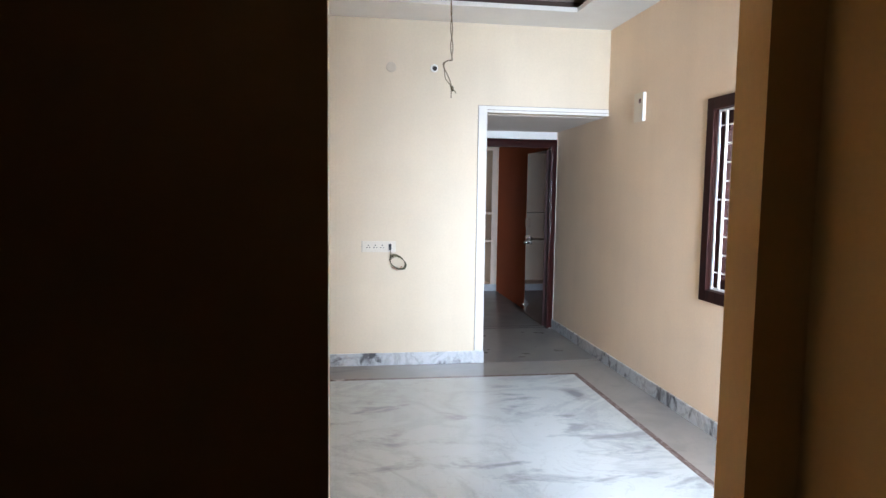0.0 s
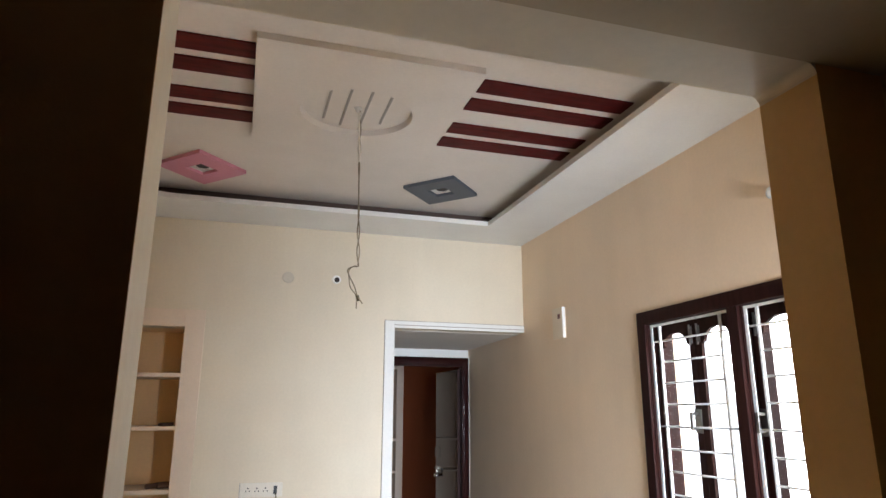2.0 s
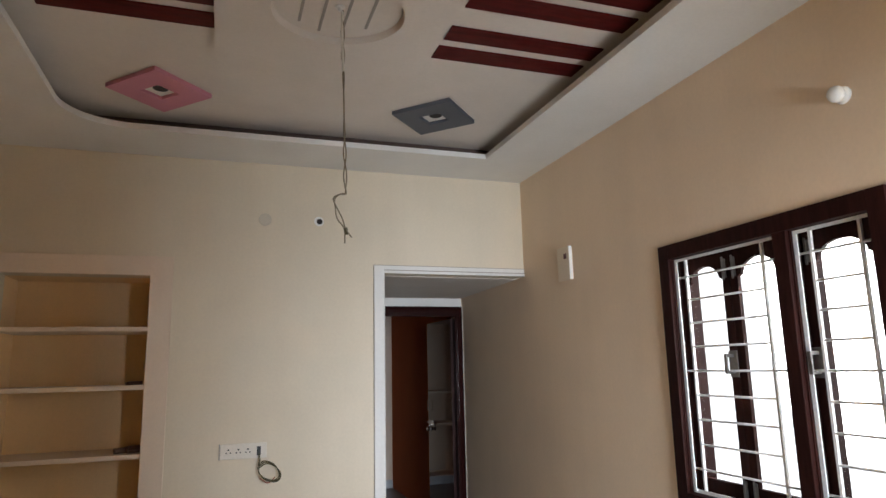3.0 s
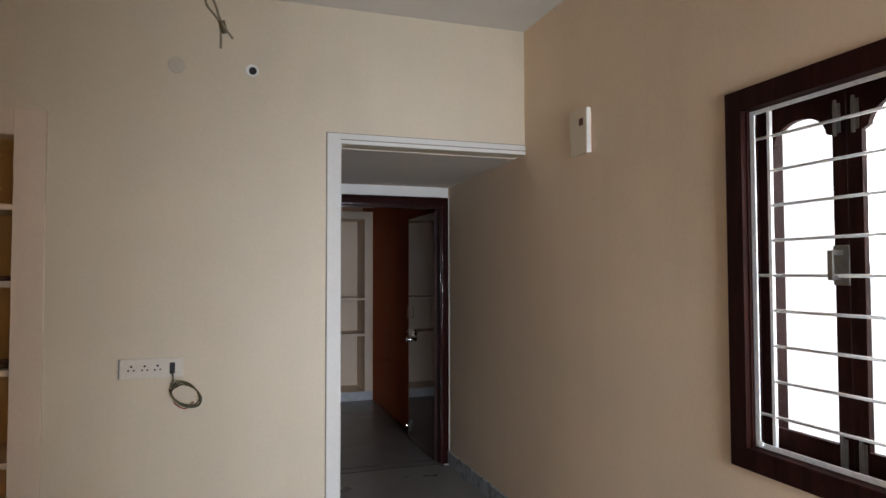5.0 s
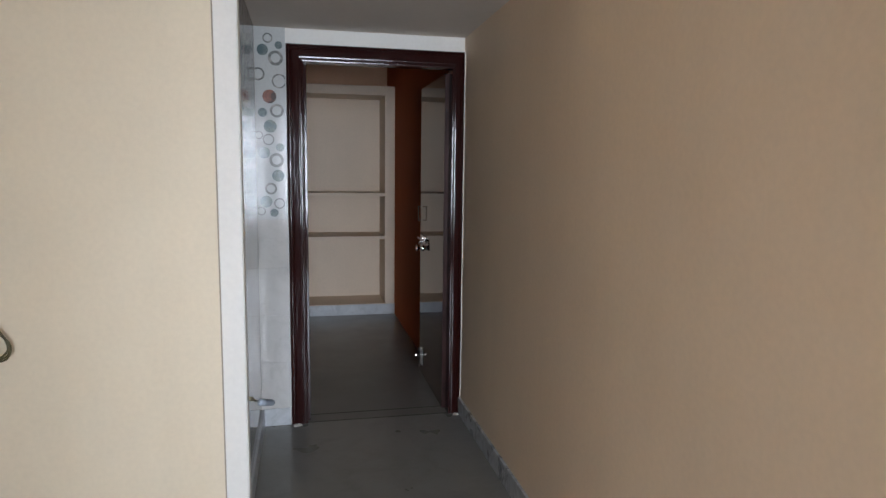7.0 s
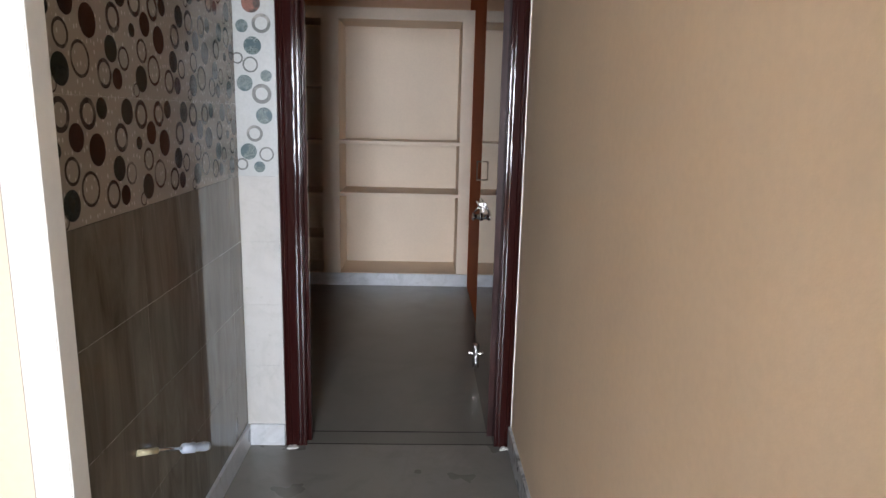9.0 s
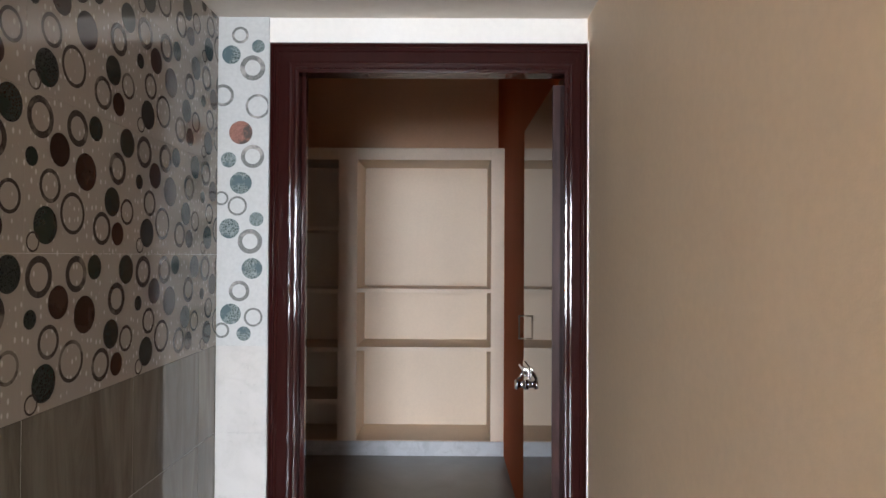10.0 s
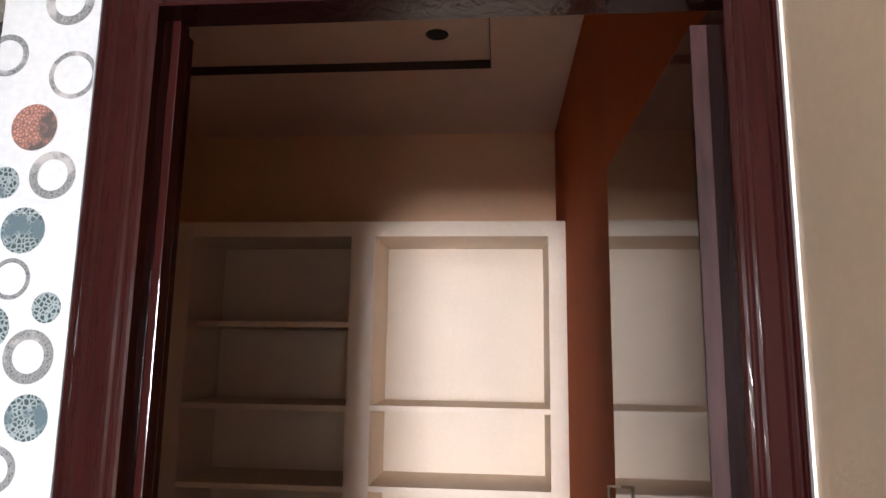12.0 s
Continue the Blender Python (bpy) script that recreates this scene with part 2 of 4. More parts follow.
# Same tile in two tones: side wall darkened for shade, door strip lit
SHADED_GLAZE = tile_glaze()
LIT_GLAZE = plain("lit_glaze", (0.47, 0.485, 0.48), 0.12, spread=0.05, scale=90)
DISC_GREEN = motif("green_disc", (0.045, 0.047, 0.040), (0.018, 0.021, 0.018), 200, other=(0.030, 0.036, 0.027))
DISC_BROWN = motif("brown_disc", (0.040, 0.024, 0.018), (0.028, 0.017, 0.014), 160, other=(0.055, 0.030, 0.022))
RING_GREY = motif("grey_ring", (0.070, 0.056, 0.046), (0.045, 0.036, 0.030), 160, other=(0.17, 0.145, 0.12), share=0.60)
DISC_TEAL = motif("teal_disc", (0.23, 0.275, 0.275), (0.045, 0.068, 0.068), 150, other=(0.085, 0.125, 0.135), share=0.58)
DISC_RUST = motif("rust_disc", (0.16, 0.09, 0.075), (0.36, 0.17, 0.13), 190, other=(0.09, 0.075, 0.07), share=0.56)
RING_PALE = motif("pale_ring", (0.20, 0.205, 0.20), (0.11, 0.115, 0.112), 230, other=(0.34, 0.33, 0.31), share=0.58)


def pane_glass():
    def build(nt, p):
        p.inputs["Base Color"].default_value = (0.95, 0.97, 0.97, 1)
        p.inputs["Transmission Weight"].default_value = 1.0
        p.inputs["Roughness"].default_value = 0.0
        p.inputs["IOR"].default_value = 1.1
    return material("window_glass", build)


def glow(name, color, strength):
    def build(nt, p):
        p.inputs["Base Color"].default_value = (0, 0, 0, 1)
        p.inputs["Emission Color"].default_value = (*color, 1)
        p.inputs["Emission Strength"].default_value = strength
    return material(name, build)


GLASS = pane_glass()
DAYLIGHT = glow("hazy_daylight", (1.0, 1.0, 1.0), 2.4)


# ---- mesh helpers ----
def box(bm, lo, hi, mat=0):
    v = [bm.verts.new((x, y, z)) for x in (lo[0], hi[0]) for y in (lo[1], hi[1]) for z in (lo[2], hi[2])]
    for q in ((0, 1, 3, 2), (4, 6, 7, 5), (0, 4, 5, 1), (2, 3, 7, 6), (0, 2, 6, 4), (1, 5, 7, 3)):
        bm.faces.new([v[i] for i in q]).material_index = mat
    return v


def prism(bm, pts, lo, hi, axis="z", mat=0):
    """A polygon drawn out along an axis. pts are the other two coordinates, in the order x, y, z without that axis."""
    def at3(p, d):
        return {"z": (p[0], p[1], d), "y": (p[0], d, p[1]), "x": (d, p[0], p[1])}[axis]
    a = [bm.verts.new(at3(p, lo)) for p in pts]
    b = [bm.verts.new(at3(p, hi)) for p in pts]
    bm.faces.new(a[::-1]).material_index = mat
    bm.faces.new(b).material_index = mat
    for k in range(len(pts)):
        n = (k + 1) % len(pts)
        bm.faces.new((a[k], a[n], b[n], b[k])).material_index = mat


def rod(bm, a, b, r, seg=8, mat=0):
    a, b = Vector(a), Vector(b)
    q = (b - a).to_track_quat("Z", "Y")
    rings = []
    for p in (a, b):
        rings.append([bm.verts.new(p + q @ Vector((r * math.cos(2 * math.pi * k / seg), r * math.sin(2 * math.pi * k / seg), 0))) for k in range(seg)])
    for k in range(seg):
        n = (k + 1) % seg
        bm.faces.new((rings[0][k], rings[0][n], rings[1][n], rings[1][k])).material_index = mat
    bm.faces.new(rings[0][::-1]).material_index = mat
    bm.faces.new(rings[1]).material_index = mat


def lathe(bm, origin, axis, profile, seg=24, mat=0):
    """Turned shape: profile rows are (distance along the axis, radius)."""
    q = Vector(axis).to_track_quat("Z", "Y")
    rings = []
    for d, r in profile:
        rings.append([bm.verts.new(Vector(origin) + q @ Vector((r * math.cos(2 * math.pi * k / seg), r * math.sin(2 * math.pi * k / seg), d))) for k in range(seg)])
    for a, b in zip(rings, rings[1:]):
        for k in range(seg):
            n = (k + 1) % seg
            bm.faces.new((a[k], a[n], b[n], b[k])).material_index = mat
    bm.faces.new(rings[0][::-1]).material_index = mat
    bm.faces.new(rings[-1]).material_index = mat


def mesh_of(name, bm, mats, bevel=0.0, smooth=False):
    bmesh.ops.recalc_face_normals(bm, faces=bm.faces)
    if bevel:
        bmesh.ops.bevel(bm, geom=[e for e in bm.edges if len(e.link_faces) == 2 and e.calc_face_angle() > 0.5], offset=bevel, segments=2, affect="EDGES", profile=0.6)
    me = bpy.data.meshes.new(name)
    bm.to_mesh(me)
    bm.free()
    for m in mats if isinstance(mats, (list, tuple)) else [mats]:
        me.materials.append(m)
    if smooth:
        for f in me.polygons:
            f.use_smooth = True
    return me


def part(name, bm, mats, parent=None, label="", bevel=0.0, smooth=False):
    ob = new(name, mesh_of(name, bm, mats, bevel, smooth))
    if parent:
        ob.parent = parent
        ob.matrix_parent_inverse = parent.matrix_world.inverted()
    if label:
        tagged(ob, label)
    return ob


def empty(name, at_):
    ob = new(name)
    ob.matrix_world = Matrix.Translation(at_)
    bpy.context.view_layer.update()
    return ob


def boxes(name, list_, mats, parent=None, label="", bevel=0.0):
    bm = bmesh.new()
    for lo, hi in list_:
        box(bm, lo, hi)
    return part(name, bm, mats, parent, label, bevel)


def setting(name, list_, mats, label, category, bevel=0.0):
    return tagged(boxes(name, list_, mats, bevel=bevel), label, category, kind="structure")


def tube(name, points, r, mat, parent=None, label=""):
    """A round cable through points, as a mesh."""
    pts = [Vector(p) for p in points]
    fine = []
    for k in range(len(pts) - 1):
        p0, p1, p2, p3 = pts[max(k - 1, 0)], pts[k], pts[k + 1], pts[min(k + 2, len(pts) - 1)]
        for s in range(6):
            u = s / 6
            fine.append(0.5 * (2 * p1 + (p2 - p0) * u + (2 * p0 - 5 * p1 + 4 * p2 - p3) * u * u + (3 * p1 - p0 - 3 * p2 + p3) * u ** 3))
    fine.append(pts[-1])
    bm = bmesh.new()
    rings = []
    for k, p in enumerate(fine):
        d = (fine[min(k + 1, len(fine) - 1)] - fine[max(k - 1, 0)]).normalized()
        q = d.to_track_quat("Z", "Y")
        rings.append([bm.verts.new(p + q @ Vector((r * math.cos(j * math.pi / 3), r * math.sin(j * math.pi / 3), 0))) for j in range(6)])
    for a, b in zip(rings, rings[1:]):
        off = min(range(6), key=lambda o: sum((a[j].co - b[(j + o) % 6].co).length for j in range(6)))
        for j in range(6):
            bm.faces.new((a[j], a[(j + 1) % 6], b[(j + 1 + off) % 6], b[(j + off) % 6]))
    bm.faces.new(rings[0])
    bm.faces.new(rings[-1])
    return part(name, bm, mat, parent, label, smooth=True)


# ---- large structure ----
LEFT, TOP = -3.62, 3.15
setting("ground", [((-60, -60, -0.5), (60, 60, -0.3))], EARTH, "bare earth ground round the house", "ground")

# hall floor: white marble field, granite line, grey marble border; the border runs on into the other rooms, in darker
# copies for their shade
FX0, FX1, FY0, FY1 = -3.24, -0.405, -3.80, -0.445
setting("floor_field", [((FX0, FY0, -0.12), (FX1, FY1, 0.0))], MARBLE, "polished white marble floor with grey streaks", "floor")
W = 0.042
setting("floor_line", [((FX0 - W, FY1, -0.12), (FX1 + W, FY1 + W, 0.0)), ((FX0 - W, FY0 - W, -0.12), (FX1 + W, FY0, 0.0)),
                       ((FX1, FY0, -0.12), (FX1 + W, FY1, 0.0)), ((FX0 - W, FY0, -0.12), (FX0, FY1, 0.0))], STRIP, "brown granite inlay line in the floor", "floor")
setting("floor_border", [((LEFT, FY1 + W, -0.12), (0.0, 0.0, 0.0)), ((LEFT, -4.22, -0.12), (0.0, FY0 - W, 0.0)),
                         ((FX1 + W, FY0 - W, -0.12), (0.0, FY1 + W, 0.0)), ((LEFT, FY0 - W, -0.12), (FX0 - W, FY1 + W, 0.0))], BORDER, "grey-beige polished marble floor border", "floor")
setting("floor_passage", [((-1.27, 0.0, -0.12), (0.0, 1.40, 0.0))], SHADED_PASSAGE, "worn grey marble passage floor with shade in its colour", "floor")
setting("floor_bedroom", [((-3.4, 1.40, -0.12), (0.0, 4.8, 0.0))], SHADED_MARBLE, "grey marble bedroom floor with shade in its colour", "floor")
# entry floor takes the dark copy to cut bounce
setting("floor_entry", [((-6.0, -7.6, -0.12), (-1.25, -4.22, 0.0))], SHADED_MARBLE, "grey marble floor of the dim entry room", "floor")

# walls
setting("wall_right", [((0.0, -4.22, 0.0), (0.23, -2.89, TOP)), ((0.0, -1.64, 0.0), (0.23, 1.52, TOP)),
                       ((0.0, -2.89, 0.0), (0.23, -1.64, 0.835)), ((0.0, -2.89, 2.128), (0.23, -1.64, TOP))], CREAM_BOUNCE, "cream plaster wall with a window, warm bounce in its tan colour", "wall")
SX0, SX1, SZ1 = -3.45, -2.62, 2.147
setting("wall_far", [((SX1, 0.0, 0.0), (-1.149, 0.12, TOP)), ((-1.149, 0.0, 0.0), (-1.10, 0.05, TOP)), ((-1.149, 0.05, 2.20), (-1.10, 0.12, TOP)), ((-1.10, 0.0, 2.20), (0.0, 0.12, TOP)), ((LEFT, 0.0, SZ1), (SX1, 0.12, TOP)),
                     ((LEFT, 0.0, 0.0), (SX0, 0.12, SZ1))], CREAM, "cream painted plaster wall beside the passage", "wall")
setting("wall_left", [((LEFT - 0.12, -4.22, 0.0), (LEFT, 0.12, TOP))], OCHRE, "ochre painted plaster wall", "wall")

AX0, AX1, AZ = -2.33, -1.384, 2.10
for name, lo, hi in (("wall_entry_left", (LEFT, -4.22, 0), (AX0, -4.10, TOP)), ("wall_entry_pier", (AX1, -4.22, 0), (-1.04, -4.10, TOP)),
                     ("wall_entry_lintel", (-1.04, -4.22, 2.10), (-0.12, -4.10, TOP)), ("wall_entry_right", (-0.12, -4.22, 0), (0.0, -4.10, TOP))):
    buff = name == "wall_entry_pier"
    setting(name, [(lo, hi)], BUFF_BOUNCE if buff else CREAM, "plaster pier beside a plain opening, orange bounce in its buff" if buff else "cream plaster wall beside a plain opening", "wall")
bm = bmesh.new()
R = 0.018
# lintel of the walked opening, with a rounded plaster corner
prism(bm, [(AX0, TOP), (AX0, AZ), (AX1 - R, AZ)] + [(AX1 - R + R * math.sin(a), AZ - R + R * math.cos(a)) for a in np.linspace(0.25, math.pi / 2 - 0.25, 5)]
      + [(AX1, AZ - R), (AX1, TOP)], -4.22, -4.10, "y")
tagged(part("wall_entry_head", bm, CREAM), "cream plaster head over a plain opening", "wall", kind="structure")

# thin sheet added over the cream wall, brown to keep this side dim
setting("wall_entry_facing", [((LEFT, -4.2245, 0.0), (AX0, -4.2203, AZ))], DIM_ROOM, "brown sheet added on the entry wall for the room's dimness", "wall")
setting("wall_passage", [((-1.27, 0.12, 0.0), (-1.149, 1.40, 2.3))], GROUT, "tiled side wall of the wash area", "wall")
setting("wall_door", [((-3.4, 1.40, 0.0), (-0.98, 1.52, TOP)), ((-0.98, 1.40, 2.10), (0.0, 1.52, TOP))], WHITE, "white painted wall round the bedroom door", "wall")
# sheet added on the unseen side as a warm reflector
setting("wall_bedroom_facing", [((-3.4, 1.5205, 0.0), (-0.985, 1.526, 2.95)), ((-0.985, 1.5205, 2.11), (-0.016, 1.526, 2.95))], BOUNCE_WARM, "unseen apricot sheet added to bounce warm light", "wall")
setting("wall_bedroom_right", [((-0.015, 1.52, 0.0), (0.23, 4.8, TOP))], ORANGE, "orange painted bedroom wall", "wall")
setting("wall_bedroom_back", [((-3.4, 4.70, 0.0), (-0.015, 4.8, TOP))], PEACH_BOUNCE, "bedroom wall above the cupboard, orange bounce in its peach colour", "wall")
setting("wall_bedroom_left", [((-3.5, 1.40, 0.0), (-3.4, 4.8, TOP))], BOUNCE_WARM, "unseen bedroom wall coloured to bounce warm light", "wall")
setting("wall_room_left", [((-6.1, -7.6, 0.0), (-6.0, -4.22, 2.4))], DIM_ROOM, "entry room wall with its dimness in the brown colour", "wall")
setting("wall_room_right", [((-1.25, -7.6, 0.0), (-1.15, -4.22, 2.4))], BUFF_BOUNCE, "entry room wall with warm bounce in its buff colour", "wall")
setting("wall_room_back", [((-6.1, -7.7, 0.0), (-1.15, -7.6, 2.4)), ((-6.1, -4.22, 0.0), (-3.62, -4.10, 2.4))], DIM_ROOM, "entry room wall with its dimness in the brown colour", "wall")

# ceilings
setting("ceiling_room", [((-6.1, -7.7, AZ), (-1.15, -4.22, AZ + 0.12))], DIM_SLAB, "low plain ceiling slab with dimness in its colour", "ceiling")
setting("ceiling", [((LEFT - 0.12, -4.22, 3.065), (0.23, 0.12, 3.15))], CEIL, "off-white painted plaster ceiling", "ceiling")
CX0, CX1, CY0, CY1 = -3.04, -0.49, -3.66, -0.49
bm = bmesh.new()
Z0, Z1 = 2.943, 2.978
for lo, hi in (((LEFT, CY1, Z0), (0, 0, Z1)), ((LEFT, -4.10, Z0), (0, CY0, Z1)), ((CX1, CY0, Z0), (0, CY1, Z1)), ((LEFT, CY0, Z0), (CX0, CY1, Z1))):
    box(bm, lo, hi)
for sy, cy in ((1, CY1), (-1, CY0)):
    r = 0.33
    arc = [(CX0 + r - r * math.sin(a), cy - sy * (r - r * math.cos(a))) for a in np.linspace(0, math.pi / 2, 13)]
    for p, q in zip(arc, arc[1:]):
        prism(bm, [(CX0, cy), p, q], Z0, Z1)
tagged(part("ceiling_border", bm, WHITE), "white dropped plaster border of a tray ceiling", "ceiling", kind="structure")

bm = bmesh.new()
v = [bm.verts.new(p) for p in ((-1.27, 0.12, 2.196), (0, 0.12, 2.196), (0, 1.40, 2.178), (-1.27, 1.40, 2.178),
                               (-1.27, 0.12, 2.29), (0, 0.12, 2.29), (0, 1.40, 2.29), (-1.27, 1.40, 2.29))]
for q in ((0, 1, 2, 3), (7, 6, 5, 4), (0, 4, 5, 1), (2, 6, 7, 3), (0, 3, 7, 4), (1, 5, 6, 2)):
    bm.faces.new([v[i] for i in q])
tagged(part("ceiling_passage", bm, CEIL), "low white loft slab over the passage", "ceiling", kind="structure")
setting("ceiling_loft", [((-3.5, 0.12, 3.055), (0.23, 1.52, 3.15))], CEIL, "plain ceiling over the loft", "ceiling")
# ceiling colour is warmed for light thrown up by the orange walls
setting("ceiling_bedroom", [((-3.5, 1.52, 2.995), (0.23, 4.8, 3.15)), ((-3.4, 3.687, 2.95), (-0.015, 4.70, 2.9945)), ((-0.424, 1.52, 2.95), (-0.015, 3.687, 2.9945))],
        paint("bounce_tinted_ceiling", (0.78, 0.58, 0.47), rough=0.7), "bedroom ceiling with a sunk tray, orange bounce in its pale peach", "ceiling")

setting("trim_tray", [((-3.4, 3.683, 2.948), (-0.426, 3.6865, 2.9945)), ((-0.428, 1.52, 2.948), (-0.4245, 3.683, 2.9945))], plain("brown_edge", (0.06, 0.03, 0.022), 0.6), "dark brown painted edge of the ceiling tray", "trim")
# strip added behind the border; its dark brown deepens the cove's shade
B = 0.16
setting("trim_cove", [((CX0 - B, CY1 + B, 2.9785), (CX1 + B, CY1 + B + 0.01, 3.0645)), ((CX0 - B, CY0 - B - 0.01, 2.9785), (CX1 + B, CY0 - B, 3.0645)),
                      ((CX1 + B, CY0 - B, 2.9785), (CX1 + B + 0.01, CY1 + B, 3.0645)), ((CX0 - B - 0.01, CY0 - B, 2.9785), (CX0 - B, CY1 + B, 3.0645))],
        plain("cove_shade_brown", (0.07, 0.04, 0.03), 0.7), "dark brown strip added for the shade in the ceiling cove", "trim")
# trim round the passage opening and skirtings
setting("trim_opening", [((-1.172, -0.012, 0.11), (-1.10, -0.0005, 2.254)), ((-1.10, -0.012, 2.20), (0.0, -0.0005, 2.254)), ((-1.0995, -0.012, 0.11), (-1.096, 0.05, 2.1995))],
        WHITE, "white painted band round the passage opening", "trim", 0.002)
setting("trim_line", [((-1.177, -0.006, 0.11), (-1.1725, -0.0005, 2.259)), ((-1.1725, -0.006, 2.2545), (0.0, -0.0005, 2.259)), ((-1.10, -0.0135, 2.219), (0.0, -0.0122, 2.225))],
        plain("dark_gap", (0.33, 0.28, 0.22), 0.8), "thin dark joint along the white band", "trim")
setting("trim_putty", [((-0.0045, 1.376, 0.10), (-0.0005, 1.3835, 2.10))], WHITE, "white putty line beside the door frame", "trim")
setting("baseboard_far", [((SX1, -0.014, 0.0), (-1.088, -0.0005, 0.108))], SKIRT, "streaked grey-white marble skirting", "baseboard", 0.002)
setting("baseboard_jamb", [((-1.0995, 0.0, 0.0), (-1.088, 0.052, 0.108))], SKIRT, "streaked grey-white marble skirting", "baseboard", 0.002)
setting("baseboard_right", [((-0.014, -4.10, 0.0), (-0.0005, 1.383, 0.10))], SKIRT, "streaked grey marble skirting", "baseboard", 0.002)
setting("baseboard_tile", [((-1.1485, 0.13, 0.0), (-1.128, 1.385, 0.098)), ((-1.128, 1.384, 0.0), (-0.982, 1.3995, 0.098))], PALE_SKIRT, "pale marble skirting under the tiles", "baseboard", 0.002)


# ---- ceiling decoration ----
def ceiling_panel():
    cx, cy, rx, ry = -1.747, -1.905, 0.284, 0.262
    x0, x1, y0, y1 = -2.254, -1.262, -2.48, -1.40
    zl, zh = 3.034, 3.064
    angles = sorted(list(np.linspace(-math.pi, math.pi, 64, endpoint=False)) + [math.atan2(y - cy, x - cx) for x in (x0, x1) for y in (y0, y1)])
    bm = bmesh.new()
    inner, outer, rim, edge = [], [], [], []
    for a in angles:
        c, s = math.cos(a), math.sin(a)
        k = min(((x1 if c > 0 else x0) - cx) / c if abs(c) > 1e-6 else 9, ((y1 if s > 0 else y0) - cy) / s if abs(s) > 1e-6 else 9)
        inner.append(bm.verts.new((cx + rx * c, cy + ry * s, zl)))
        rim.append(bm.verts.new((cx + rx * 0.97 * c, cy + ry * 0.97 * s, zh)))
        outer.append(bm.verts.new((cx + k * c, cy + k * s, zl)))
        edge.append(bm.verts.new((cx + k * c, cy + k * s, zh)))
    for k in range(len(angles)):
        n = (k + 1) % len(angles)
        for a, b in ((inner, outer), (inner, rim), (outer, edge), (rim, edge)):
            bm.faces.new((a[k], a[n], b[n], b[k]))
    panel = part("ceiling_panel", bm, CEIL)
    tagged(panel, "white plaster ceiling panel with an oval recess", "ceiling panel")
    for x, lo, hi in ((-1.90, -2.085, -1.755), (-1.805, -2.12, -1.695), (-1.703, -2.12, -1.71), (-1.603, -2.095, -1.77)):
        boxes("groove", [((x - 0.006, lo, 3.060), (x + 0.006, hi, 3.0648))], plain("groove_grey", (0.30, 0.27, 0.24), 0.8), panel)
    bm = bmesh.new()
    lathe(bm, (-1.745, -1.915, 3.064), (0, 0, -1), [(0, 0.022), (0.004, 0.021), (0.006, 0.010), (0.022, 0.007)], 16)
    part("hook", bm, WHITE, panel, "small painted fan hook")


ceiling_panel()
for x0, x1 in ((-1.232, -0.44), (-2.955, -2.256)):
    for y in (-2.325, -2.135, -1.845, -1.655):
        board = boxes("ceiling_board", [((x0, y - 0.063, 3.057), (x1, y + 0.063, 3.0645))], BOARD_WOOD, bevel=0.001)
        tagged(board, "dark red-brown wooden strip set in the white ceiling", "ceiling strip", "strips in the ceiling")


def ceiling_diamond(cx, cy, mat, colour):
    a, b, ia = 0.268, 0.287, 0.098
    bm = bmesh.new()
    zl, zh = 3.040, 3.0645
    out, inn = [(a, 0), (0, b), (-a, 0), (0, -b)], [(ia, 0), (0, ia), (-ia, 0), (0, -ia)]
    lo = [[bm.verts.new((cx + x, cy + y, zl)) for x, y in r] for r in (out, inn)]
    hi = [[bm.verts.new((cx + x, cy + y, zh)) for x, y in r] for r in (out, inn)]
    for k in range(4):
        n = (k + 1) % 4
        for p, q in ((lo[0], lo[1]), (hi[0], hi[1]), (lo[0], hi[0]), (lo[1], hi[1])):
            bm.faces.new((p[k], p[n], q[n], q[k]))
    ob = part("ceiling_diamond", bm, mat, bevel=0.003)
    tagged(ob, f"{colour} plaster diamond frame round a lamp hole", "ceiling ornament", "diamonds in the ceiling")
    bm = bmesh.new()
    prism(bm, [(cx + x * 0.96, cy + y * 0.96) for x, y in inn], 3.058, 3.0638)
    plate = part("plate", bm, WHITE, ob, "white plate inside the diamond")
    bm = bmesh.new()
    lathe(bm, (cx + 0.005, cy - 0.015, 3.0578), (0, 0, -1), [(0, 0.04), (0.0015, 0.038)], 20)
    part("lamp_hole", bm, HOLE, plate, "dark round hole for a lamp")


ceiling_diamond(-0.983, -0.86, GREY, "slate grey")
ceiling_diamond(-2.545, -0.83, PINK, "pink")


